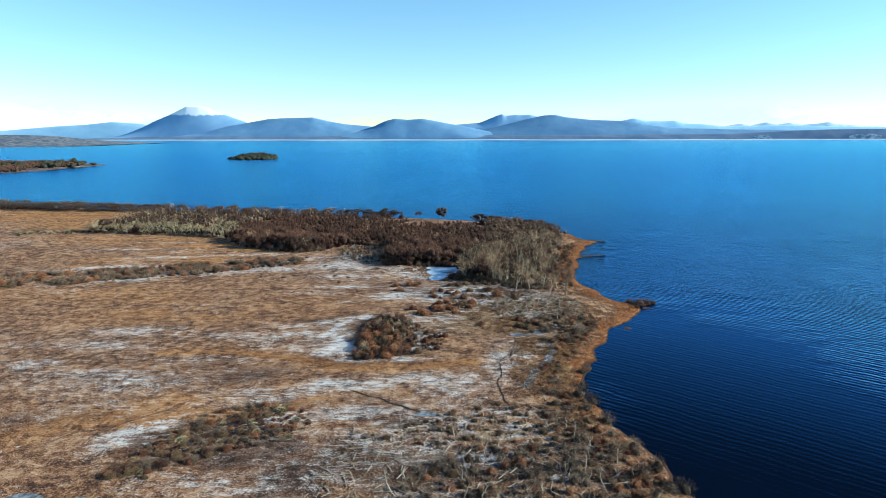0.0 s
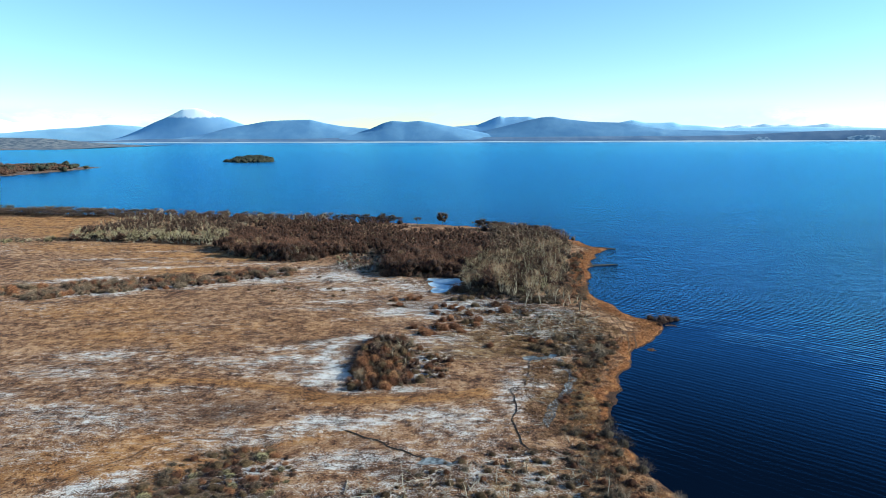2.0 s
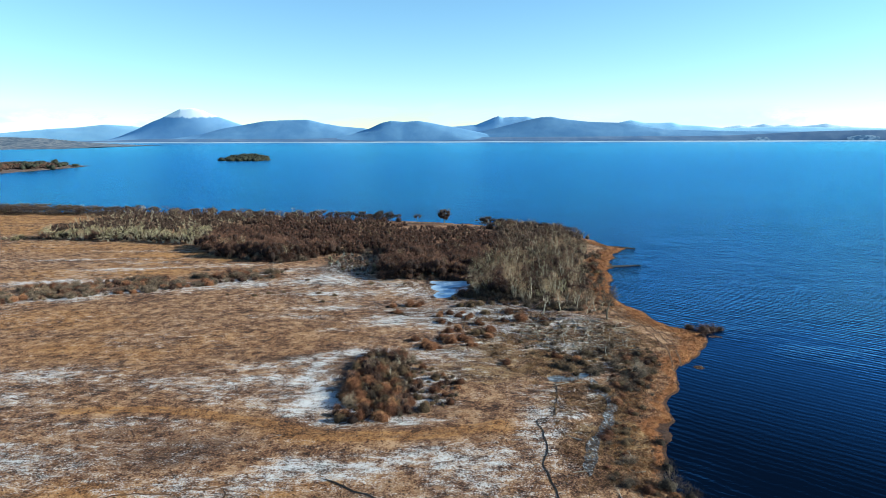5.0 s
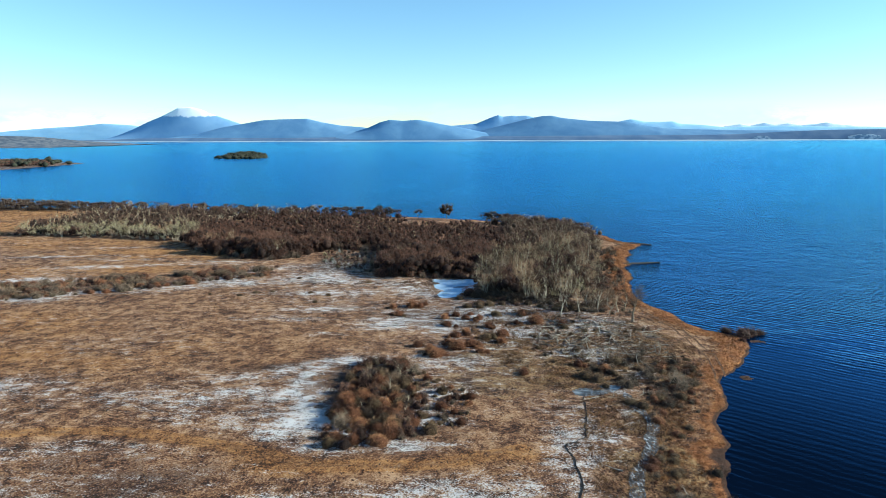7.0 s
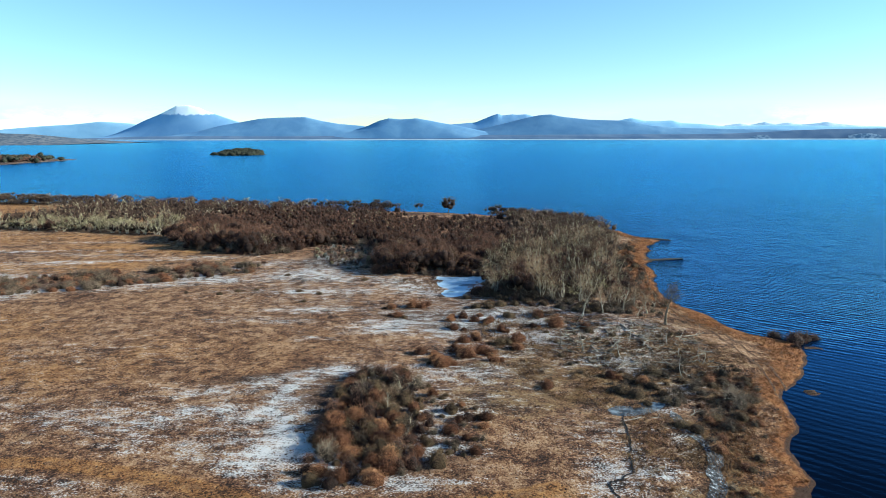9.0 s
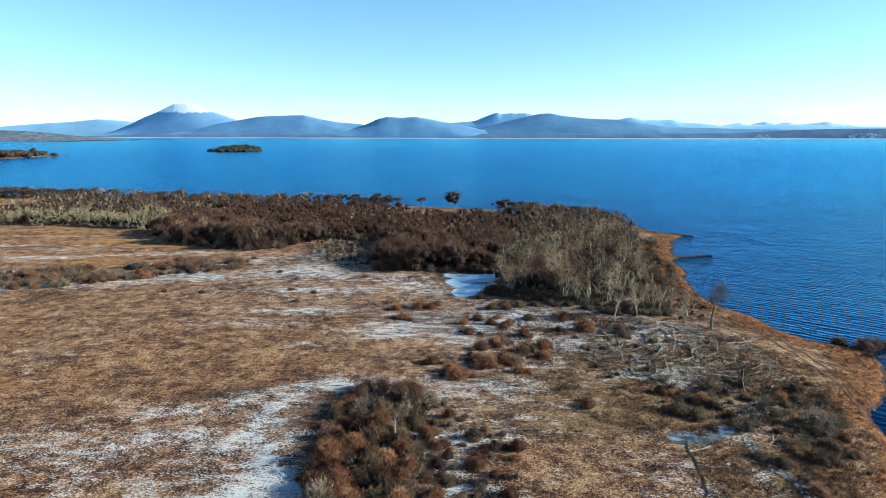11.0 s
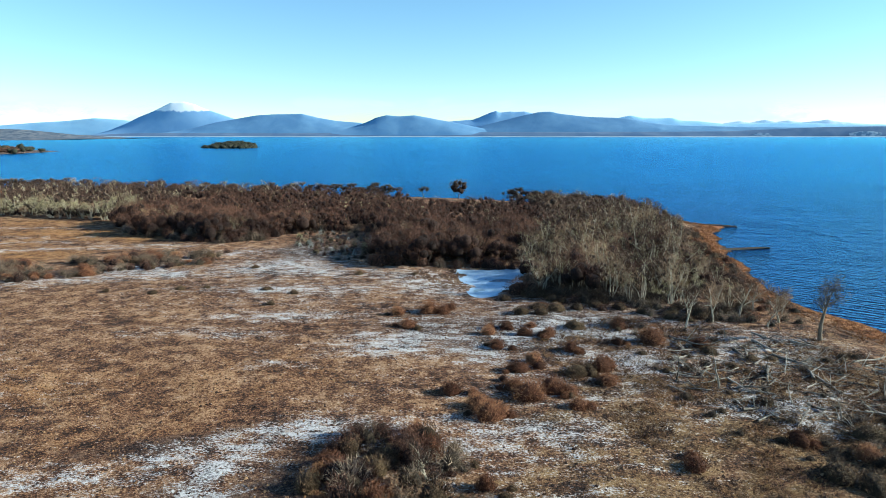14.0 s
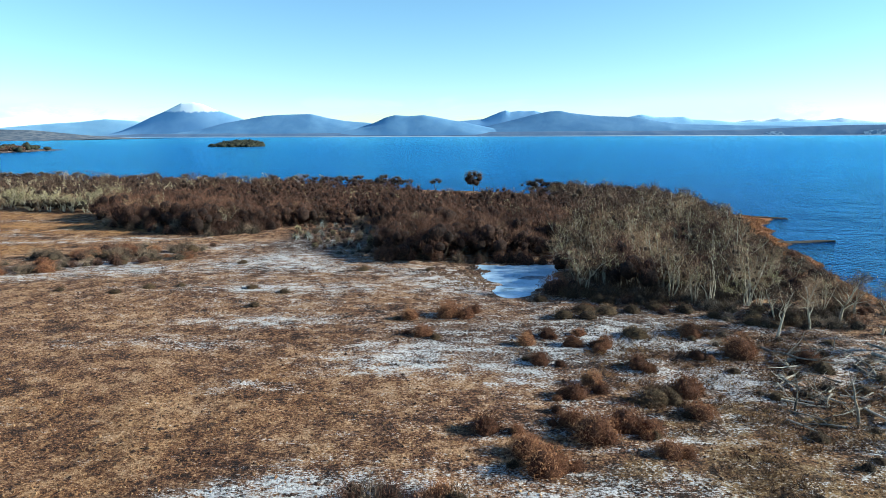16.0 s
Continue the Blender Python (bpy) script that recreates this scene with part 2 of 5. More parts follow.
M_GROUND = ground_material()
M_WATER = water_material()
M_ICE = ice_material()
M_BROWN = twig_material("russet_twigs", (0.010, 0.005, 0.004), (0.088, 0.040, 0.026), (0.275, 0.145, 0.090))
M_GREY = twig_material("grey_twigs", (0.018, 0.011, 0.008), (0.126, 0.071, 0.043), (0.40, 0.258, 0.155), 0.9)
M_GREYRED = twig_material("brown_grey_twigs", (0.020, 0.011, 0.008), (0.125, 0.070, 0.048), (0.36, 0.235, 0.155), 0.6)
M_LICHEN = twig_material("lichen_twigs", (0.060, 0.048, 0.024), (0.29, 0.245, 0.125), (0.64, 0.57, 0.37))
M_FLAG = twig_material("dark_twigs", (0.016, 0.011, 0.009), (0.068, 0.047, 0.035), (0.18, 0.13, 0.090))
M_RUST = twig_material("rust_stems", (0.040, 0.017, 0.010), (0.188, 0.077, 0.037), (0.41, 0.212, 0.104), 0.8)
M_OLIVE = twig_material("olive_stems", (0.024, 0.013, 0.008), (0.108, 0.061, 0.034), (0.26, 0.175, 0.095), 0.35)
M_STRAW = twig_material("straw_blades", (0.09, 0.042, 0.018), (0.26, 0.140, 0.056), (0.47, 0.31, 0.14))
M_MOOR = twig_material("moor_tussock", (0.060, 0.028, 0.014), (0.185, 0.096, 0.046), (0.34, 0.21, 0.11))
# Inner masses are darker than their twigs: shade put into the colour.
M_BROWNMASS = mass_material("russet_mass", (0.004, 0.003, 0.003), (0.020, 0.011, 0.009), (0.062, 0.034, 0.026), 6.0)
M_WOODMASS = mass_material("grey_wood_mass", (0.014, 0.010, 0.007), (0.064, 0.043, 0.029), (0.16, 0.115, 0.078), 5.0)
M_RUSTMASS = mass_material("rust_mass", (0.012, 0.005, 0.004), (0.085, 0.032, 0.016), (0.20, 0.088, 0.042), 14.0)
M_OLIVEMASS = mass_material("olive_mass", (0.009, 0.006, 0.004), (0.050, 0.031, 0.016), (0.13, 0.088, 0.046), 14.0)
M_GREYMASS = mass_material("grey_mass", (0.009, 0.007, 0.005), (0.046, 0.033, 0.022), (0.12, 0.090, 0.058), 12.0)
M_SCRUB = twig_material("scrub_twigs", (0.022, 0.015, 0.011), (0.110, 0.074, 0.052), (0.37, 0.28, 0.20), 0.7)
M_ISLE = twig_material("island_leaves", (0.008, 0.010, 0.007), (0.024, 0.026, 0.017), (0.065, 0.062, 0.040))
M_ISLEMASS = mass_material("island_mass", (0.006, 0.007, 0.005), (0.016, 0.018, 0.012), (0.040, 0.040, 0.026), 1.2)
M_FROSTY = twig_material("frosted_twigs", (0.05, 0.05, 0.045), (0.20, 0.205, 0.195), (0.56, 0.57, 0.55))
M_HEATHER = twig_material("heather_stems", (0.022, 0.011, 0.008), (0.085, 0.044, 0.027), (0.20, 0.125, 0.075))
M_REED = twig_material("orange_reeds", (0.06, 0.022, 0.009), (0.205, 0.082, 0.026), (0.36, 0.185, 0.072))
M_BARK = bark_material("grey_bark", (0.07, 0.056, 0.042), (0.64, 0.56, 0.43))
M_DARKBARK = bark_material("brown_bark", (0.030, 0.020, 0.015), (0.13, 0.095, 0.07))
M_SNAGBARK = bark_material("weathered_bark", (0.030, 0.022, 0.016), (0.26, 0.20, 0.14))
M_DEAD = bark_material("bleached_wood", (0.024, 0.019, 0.015), (0.44, 0.385, 0.32), 0.42)
M_THIN = Mat("thin_grey_ice", 0.3)
M_THIN.colour(M_THIN.ramp(M_THIN.noise(M_THIN.place(), 1.1, 4.0), [(0.42, (0.03, 0.034, 0.04)), (0.62, (0.22, 0.24, 0.26))]))
M_THIN = M_THIN.m
M_PEAT = Mat("wet_peat", 0.6).colour((0.012, 0.009, 0.008)).m
M_FROSTRUT = Mat("frosted_gravel", 0.8)
M_FROSTRUT.colour(M_FROSTRUT.ramp(M_FROSTRUT.noise(M_FROSTRUT.scaled(M_FROSTRUT.place(), 1.0, 0.7, 1.0), 2.6, 5.0, 0.8), [(0.47, (0.022, 0.020, 0.022)), (0.55, (0.11, 0.11, 0.12)), (0.63, (0.46, 0.47, 0.50))]))
M_FROSTRUT = M_FROSTRUT.m
M_RUT = Mat("rutted_peat", 0.8)
M_RUT.colour(M_RUT.ramp(M_RUT.noise(M_RUT.place(), 1.6, 4.0, 0.7), [(0.40, (0.045, 0.020, 0.010)), (0.62, (0.16, 0.078, 0.034))]))
M_RUT = M_RUT.m
M_DARKICE = Mat("dark_pond_ice", 0.25)
M_DARKICE.colour(M_DARKICE.ramp(M_DARKICE.noise(M_DARKICE.place(), 1.4, 4.0), [(0.40, (0.07, 0.10, 0.15)), (0.62, (0.20, 0.27, 0.36))]))
M_DARKICE = M_DARKICE.m
M_GRAVEL = Mat("dark_gravel", 0.8)
M_GRAVEL.colour(M_GRAVEL.ramp(M_GRAVEL.noise(M_GRAVEL.place(), 5.0, 4.0), [(0.3, (0.010, 0.008, 0.007)), (0.7, (0.065, 0.052, 0.042))]))
M_GRAVEL = M_GRAVEL.m

# ---- helpers for meshes ----
rng = np.random.default_rng(7)


def smooth_noise(x, y, scale, seed, octaves=4):
    """Value noise on numpy arrays, 0 to 1."""
    total, amp, norm = np.zeros(np.shape(x)), 1.0, 0.0
    for o in range(octaves):
        table = np.random.default_rng(seed + 17 * o).random((256, 256))
        u, v = np.asarray(x) / scale + 31.7 * o, np.asarray(y) / scale + 11.3 * o
        i, j = np.floor(u).astype(int), np.floor(v).astype(int)
        fu, fv = u - i, v - j
        fu, fv = fu * fu * (3 - 2 * fu), fv * fv * (3 - 2 * fv)
        a, b = table[i % 256, j % 256], table[(i + 1) % 256, j % 256]
        c, d = table[i % 256, (j + 1) % 256], table[(i + 1) % 256, (j + 1) % 256]
        total += amp * ((a * (1 - fu) + b * fu) * (1 - fv) + (c * (1 - fu) + d * fu) * fv)
        norm += amp
        amp *= 0.5
        scale *= 0.5
    return total / norm


def curve_through(points, steps=8, closed=False):
    """Catmull-Rom curve through plan points."""
    p = np.array(points, float)
    p = np.vstack([p[-1:], p, p[:2]]) if closed else np.vstack([2 * p[:1] - p[1:2], p, 2 * p[-1:] - p[-2:-1]])
    out = []
    for k in range(1, len(p) - 2):
        a, b, c, d = p[k - 1], p[k], p[k + 1], p[k + 2]
        for t in np.linspace(0, 1, steps, endpoint=False):
            out.append(0.5 * (2 * b + (c - a) * t + (2 * a - 5 * b + 4 * c - d) * t * t + (3 * b - a - 3 * c + d) * t ** 3))
    if not closed:
        out.append(p[-2])
    return np.array(out)


def inside(poly, x, y):
    poly = np.asarray(poly, float)
    res = np.zeros(np.shape(x), bool)
    q = np.roll(poly, -1, 0)
    for (x0, y0), (x1, y1) in zip(poly, q):
        if y0 == y1:
            continue
        hit = ((y0 > y) != (y1 > y)) & (x < (x1 - x0) * (y - y0) / (y1 - y0) + x0)
        res ^= hit
    return res


def line_distance(line, x, y, closed=False):
    line = np.asarray(line, float)
    best = np.full(np.shape(x), 1e18)
    q = np.roll(line, -1, 0) if closed else line[1:]
    for a, b in zip(line, q):
        d = b - a
        t = np.clip(((x - a[0]) * d[0] + (y - a[1]) * d[1]) / max(d @ d, 1e-9), 0, 1)
        best = np.minimum(best, (x - a[0] - t * d[0]) ** 2 + (y - a[1] - t * d[1]) ** 2)
    return np.sqrt(best)


def mesh_from(name, verts, faces, material, smooth=False, second=None, second_from=0):
    """A mesh from numpy arrays of vertices and of triangles or quads."""
    verts, faces = np.asarray(verts, np.float32), np.asarray(faces, np.int32)
    me = bpy.data.meshes.new(name)
    n, k = faces.shape
    me.vertices.add(len(verts))
    me.vertices.foreach_set("co", verts.ravel())
    me.loops.add(n * k)
    me.loops.foreach_set("vertex_index", faces.ravel())
    me.polygons.add(n)
    me.polygons.foreach_set("loop_start", np.arange(0, n * k, k, dtype=np.int32))
    me.polygons.foreach_set("use_smooth", np.full(n, smooth))
    me.materials.append(material)
    if second:
        me.materials.append(second)
        me.polygons.foreach_set("material_index", (np.arange(n) >= second_from).astype(np.int32))
    me.update(calc_edges=True)
    return me


def part(name, me, parent, label=""):
    ob = new(name, me)
    ob.parent = parent
    return tagged(ob, label)


# ---- the ground and the lake ----
SHORE = [(400, -900), (150, -200), (85, 0), (62, 55), (44, 95), (40, 110), (35, 123), (33, 134), (34, 143), (38, 154), (43, 165), (49, 177), (56, 187),
         (60, 197), (56, 203), (52, 210), (48, 221), (47, 232), (50, 247), (52, 262), (55, 272), (57, 284), (62, 297), (69, 307), (63, 314), (57, 330),
         (45, 347), (28, 362), (-5, 380), (-40, 388), (-70, 393), (-145, 406), (-226, 421), (-308, 430), (-480, 442), (-900, 440), (-2200, 380), (-6000, 300), (-6000, -900)]
shore = curve_through(SHORE, 7, closed=True)
HEADLAND = [(-565, 790), (-560, 850), (-556, 900), (-551, 968), (-580, 1010), (-640, 1045), (-740, 1065), (-1200, 1120), (-1200, 760), (-700, 740)]
headland = curve_through(HEADLAND, 6, closed=True)
LOWLAND = [(-1600, 2080), (-1510, 2260), (-1540, 2600), (-1610, 3150), (-1900, 3500), (-4800, 3600), (-4800, 1500), (-2400, 1700)]
lowland = curve_through(LOWLAND, 6, closed=True)
ISLAND = [(-447, 1203), (-425, 1185), (-392, 1180), (-368, 1205), (-366, 1235), (-400, 1262), (-440, 1250)]
island = curve_through(ISLAND, 6, closed=True)


def axis(*runs):
    """Grid lines: runs of (start, end, step); growing beyond."""
    out = []
    for a, b, s in runs:
        out += list(np.arange(a, b, s))
    out.append(runs[-1][1])
    return np.array(out)


def grow(start, end, first, rate):
    out, x, s = [], start, first
    while abs(x - start) < abs(end - start):
        x += s if end > start else -s
        s *= rate
        out.append(x)
    out[-1] = end
    return out


XS = np.array(sorted(grow(-320, -5200, 6, 1.18)) + list(axis((-320, -130, 2.6), (-130, -72, 1.2), (-72, 74, 0.75))) + grow(74, 5200, 2, 1.25))
YS = np.array(sorted(grow(84, -900, 2, 1.3)) + list(axis((84, 255, 0.75), (255, 330, 1.0), (330, 445, 2.0))) + grow(445, 5200, 6, 1.12))
GX, GY = np.meshgrid(XS, YS)


def signed(line, x, y):
    d = line_distance(line, x, y, True)
    return np.where(inside(line, x, y), d, -d)


def banks(x, y):
    """Height and distance to the water's edge of all land."""
    wob = (smooth_noise(x, y, 8.0, 3, 5) - 0.5) * 5.5
    d = signed(shore, x, y) + wob
    z = np.where(d > 0, 0.95 * (1 - np.exp(-np.maximum(d, 0) / 6.5)), -0.22 * np.power(np.maximum(-d, 0), 0.75))
    rough = np.clip(d / 8, 0, 1)
    z = z + rough * ((smooth_noise(x, y, 30.0, 5, 3) - 0.5) * 0.7 + (smooth_noise(x, y, 3.2, 9, 3) - 0.5) * 0.42 + (smooth_noise(x, y, 1.3, 11, 2) - 0.5) * 0.20)
    z = np.maximum(z, -7.0)
    for line, top, soft in ((headland, 3.0, 25.0), (lowland, 2.0, 300.0), (island, 5.0, 22.0)):
        e = signed(line, x, y)
        z = np.where(e > -8, np.maximum(z, np.where(e > 0, 0.2 + top * (1 - np.exp(-np.maximum(e, 0) / soft)), -0.5 + e * 0.1)), z)
        d = np.maximum(d, e)
    return z, d


GZ, GD = banks(GX, GY)
for ix, iy, ir, ih in ((51.5, 176.7, 2.6, 0.02), (49.5, 170.5, 2.4, -0.04), (45.5, 163, 2.0, -0.05), (57.5, 190, 3.6, 0.06), (61, 195, 2.8, 0.04)):
    lump = np.exp(-(((GX - ix) / ir) ** 2 + ((GY - iy) / (ir * 0.7)) ** 2))
    GZ = np.where(lump > 0.15, np.maximum(GZ, -0.35 + (0.35 + ih) * lump + (smooth_noise(GX, GY, 1.8, 15, 3) - 0.5) * 1.0), GZ)
POND = [(-5.5, 245), (-1, 246.5), (6.5, 246), (5.5, 238), (4, 232), (-0.5, 227), (-3, 228), (-4, 234), (-4.8, 239)]
pond_line = curve_through(POND, 6, closed=True)
pe = signed(pond_line, GX, GY)
GZ = np.where(pe > -6, GZ * (1 - np.clip((pe + 6) / 6, 0, 1)) + (0.60 - 0.22 * np.clip(pe / 2.5, 0, 1) + (smooth_noise(GX, GY, 2.2, 19, 3) - 0.5) * (0.35 + 0.5 * np.clip((-GX - 1) / 4, 0, 1))) * np.clip((pe + 6) / 6, 0, 1), GZ)


PUDDLE = curve_through([(20, 167), (22, 169.4), (24, 169.2), (25.5, 170.6), (28, 170.2), (26.5, 168.2), (23.5, 166.6)], 5, closed=True)
POOLS = [PUDDLE] + [curve_through(q, 5, closed=True) for q in ([(0.5, 122.2), (3, 123.8), (5.5, 122.9), (6.5, 121.5), (3, 121.2)], [(-52, 93.6), (-50, 95), (-47, 94.4), (-47.5, 92.8), (-50, 92.6)], [(-44, 94), (-42, 95), (-40, 94), (-42, 92.8)])]
POOL_Z = []
for q in POOLS:
    e = signed(q, GX, GY)
    level = float(np.mean(GZ[np.abs(e) < 0.8])) - 0.12
    k = np.clip((e + 1.6) / 1.6, 0, 1)
    GZ = GZ * (1 - k) + (level - 0.10 * np.clip(e / 1.0, 0, 1) + (smooth_noise(GX, GY, 2.2, 27, 3) - 0.5) * 0.34) * k
    POOL_Z.append(level)


def ground_z(x, y):
    x, y = np.asarray(x, float), np.asarray(y, float)
    i = np.clip(np.searchsorted(XS, x) - 1, 0, len(XS) - 2)
    j = np.clip(np.searchsorted(YS, y) - 1, 0, len(YS) - 2)
    u, v = (x - XS[i]) / (XS[i + 1] - XS[i]), (y - YS[j]) / (YS[j + 1] - YS[j])
    return GZ[j, i] * (1 - u) * (1 - v) + GZ[j, i + 1] * u * (1 - v) + GZ[j + 1, i] * (1 - u) * v + GZ[j + 1, i + 1] * u * v


def blot(spots):
    """Soft patches (x, y, half-length, half-width, turn, strength) with ragged rims."""
    out = np.zeros(GX.shape)
    wx = (smooth_noise(GX, GY, 11.0, 41, 5) - 0.5) * 22
    wy = (smooth_noise(GX, GY, 9.0, 43, 5) - 0.5) * 13
    for x, y, a, b, turn, k in spots:
        c, s = math.cos(math.radians(turn)), math.sin(math.radians(turn))
        u, v = GX - x + wx * min(1, b / 5), GY - y + wy * min(1, b / 5)
        e = ((u * c + v * s) / a) ** 2 + ((v * c - u * s) / b) ** 2
        out = np.maximum(out, k * np.clip(1.25 - 0.8 * np.sqrt(e), 0, 1))
    return out


FROST = [(-17.8, 171, 2.4, 7, 10, 0.95), (-2, 158, 5, 2, 10, 0.9), (1, 167, 5, 2, 0, 0.9), (-4, 150, 7, 1.6, 5, 0.9), (-20.5, 160, 4.2, 12, 15, 1.35), (-31, 161, 13, 5, 8, 0.75), (-14, 179, 11, 3, 12, 1.0), (-44, 163, 16, 4, 0, 0.55), (-10, 135, 24, 4, 18, 0.85),
         (4, 136, 12, 7, 0, 0.85), (18, 147, 4, 13, 0, 0.75), (27, 152, 2.2, 9, 0, 0.9), (-14, 203, 8, 4.0, 20, 0.8), (-30, 214, 9, 2, 5, 0.75)]
FROST += [(-37, 206, 8, 1.8, 0, 0.7), (-45, 205, 6, 1.3, 0, 0.65), (-25, 195, 4, 1.2, 0, 0.7), (-2, 214, 13, 7, 0, 0.15), (12, 211, 13, 6, -15, 0.36),
          (14, 197, 6, 3, -20, 0.9), (11, 209, 12, 4, -15, 0.8), (-13, 236, 8, 7, 0, 0.5), (27, 198, 9, 4, 0, 0.6), (0, 200, 7, 4, 0, 0.35), (34, 176, 4, 5, 0, 0.8), (31, 112, 4, 8, 0, 0.6), (29, 186, 8, 4, 0, 0.7), (23, 186, 6, 3, 0, 0.6), (30, 170, 5, 3, 0, 0.7), (-88, 227, 36, 4.0, 20, 1.0), (-62, 240, 12, 4, 30, 0.7), (-42, 246, 14, 6, 15, 0.6), (-52, 259, 12, 4, 20, 0.6), (-30, 244, 12, 4, 0, 0.45)]
FROST += [(-66, 134, 18, 6, 5, 0.42), (-76, 155, 16, 3, 0, 0.45), (-62, 121, 10, 4, 10, 0.35), (-108, 270, 20, 2.5, 5, 0.65), (-122, 292, 18, 2.5, 0, 0.6),
          (-62, 92, 10, 4, 0, 0.7), (-22, 99, 16, 4, 10, 0.45), (-2, 110, 18, 6, 0, 0.40), (12, 107, 4, 3, 20, 0.8), (22, 103, 4, 2, 0, 0.8), (4, 97, 6, 2, 10, 0.7), (19, 116, 3, 4, 0, 0.7), (-43, 112, 8, 2.5, 60, 0.8), (-8, 178, 13, 3, 5, 0.7)]
FROST += [(-95, 262, 30, 2.6, 8, 0.8), (-130, 275, 30, 2.6, 5, 0.8), (-75, 268, 14, 2, 0, 0.7), (-100, 203, 40, 7, 0, 0.36), (-72, 188, 28, 7, 0, 0.32), (-120, 240, 30, 3, 12, 0.7)]
FROST += [(-92, 297, 6, 4, 0, 0.9), (-8, 234, 8, 6, 0, 0.5), (5, 190, 10, 4, 0, 0.2), (-12, 121, 14, 3, 15, 0.7), (0, 165, 9, 6, 30, 0.5), (30, 203, 9, 5, 0, 0.5),
          (-84, 143, 8, 3, 0, 0.7), (-34, 228, 14, 2.5, 0, 0.5), (2, 180, 8, 3, 0, 0.55), (12, 122, 8, 5, 0, 0.5)]
FROST += [(14.5, 150, 4, 9, 0, 0.8), (-45, 148, 14, 3, 0, 0.5), (-24, 153.5, 6, 4, 10, 1.0), (-30, 164.5, 8, 3, 0, 0.8), (-33, 172, 9, 3, 5, 0.8), (-26, 176, 6, 2.5, 10, 0.9), (-18.5, 173, 4, 5, 10, 1.15), (-75, 166, 16, 4, 0, 0.6), (-68, 138, 12, 3, 0, 0.6)]
OCHRE = [(-36, 120, 11, 3.5, 25, 1.3), (-16, 144, 9, 2.0, 0, 0.8), (8, 147.5, 9, 2.0, 10, 0.7), (-100, 281, 45, 14, 0, 0.8), (-150, 300, 50, 14, 0, 0.8), (20, 180, 4, 5, 0, 0.9), (16, 186, 7, 3, 0, 0.7), (-235, 382, 70, 26, 0, 1.0), (-44, 121, 20, 9, 20, 1.15), (-5, 145, 15, 1.8, 0, 0.6), (-40, 185, 26, 16, 0, 0.45), (-110, 255, 40, 16, 15, 0.8), (-180, 345, 60, 20, 0, 0.9), (-90, 285, 30, 10, 0, 0.8),
         (-70, 180, 30, 14, 0, 0.6), (-20, 128, 14, 2, 18, 0.8), (8, 143, 10, 3, 15, 0.45), (-75, 108, 22, 8, 0, 0.7), (-100, 200, 40, 14, 0, 0.6)]
HEATH = [(-50, 140, 26, 7, 5, 0.42), (-65, 118, 24, 7, 0, 0.42), (-10, 128, 14, 4, 15, 0.36), (-20, 112, 10, 10, 0, 0.4), (27, 188, 15, 12, 0, 0.22), (26, 166, 9, 12, 0, 0.45), (14, 112, 22, 10, 0, 0.4), (-28, 114, 13, 8, 45, 1.1), (-8, 163, 10, 14, 0, 0.9), (-95, 232, 40, 4, 22, 0.9), (30, 110, 9, 22, 0, 0.6), (5, 104, 30, 10, 0, 0.6), (-14, 104, 12, 9, 0, 0.75), (4, 118, 12, 4, 0, 0.6), (-35, 139, 14, 4, 5, 0.6),
         (30, 160, 7, 24, 0, 0.35), (4, 210, 20, 13, 0, 0.85), (-22, 171, 6, 3, 20, 0.6), (-38, 226, 22, 3, 0, 0.45), (-36, 262, 8, 14, 0, 0.9), (-28, 178, 12, 2.4, 15, 0.7)]
LUSH = [(30, 184, 15, 13, 0, 0.75), (14, 180, 10, 9, 0, 0.75), (12, 190, 8, 5, 0, 0.7), (35, 200, 9, 10, 0, 0.6), (16, 160, 5, 10, 0, 0.35), (3, 183, 6, 4, 0, 0.8), (22, 178, 5, 7, 0, 0.8), (38, 190, 6, 9, 0, 0.6), (28, 150, 5, 20, 0, 0.7), (26, 122, 8, 10, 0, 0.55), (14, 114, 12, 6, 0, 0.5), (10, 171, 13, 9, 0, 0.65), (24, 106, 7, 7, 0, 0.5)]
TRACK = curve_through([(-58, 150.5), (-51, 151.5), (-43, 152), (-32, 150), (-22, 147), (-18, 145), (-10, 144), (0, 145), (11, 149)], 8)
frost = blot(FROST) + (smooth_noise(GX, GY, 40.0, 61, 3) - 0.60) * 1.1
ochre = blot(OCHRE)
heath = blot(HEATH)
lush = blot(LUSH)
track_d = line_distance(TRACK, GX, GY)
frost = np.where(track_d < 3, frost - 1.5 * np.clip(1.6 - track_d / 1.6, 0, 1), frost)
ochre = np.maximum(ochre, np.clip(1.8 - track_d / 0.9, 0, 1) * 1.2)
heath = np.where(track_d < 2, heath * 0.3 + 0.42 * np.clip(1.4 - track_d / 0.8, 0, 1), heath)
beach_w = 2.2 + 4.0 * np.clip((GY - 165) / 25, 0, 1)
beach = np.clip(1.4 - GD / beach_w, 0, 1) * (GX > 0) * np.clip((GY - 118) / 12, 0, 1)
beach = beach + 0.9 * (smooth_noise(GX, GY, 5.0, 23, 4) - 0.5) * (beach > 0.02)
beach = np.where(GX < 20, beach * 0.6, beach)
frost = frost * np.clip((GD - 7) / 7, 0, 1) - 0.5 * (1 - np.clip((GD - 5) / 8, 0, 1))
wet = np.clip(1.1 - (GD - 0.2) / 0.8, 0, 1)
far_land = (GY > 600) | (GX < -330)
wet = np.where(far_land, 0.0, wet)
frost = np.where(far_land, 0.1, frost)
near_head = (GX > -1250) & (GY > 700) & (GY < 1200)
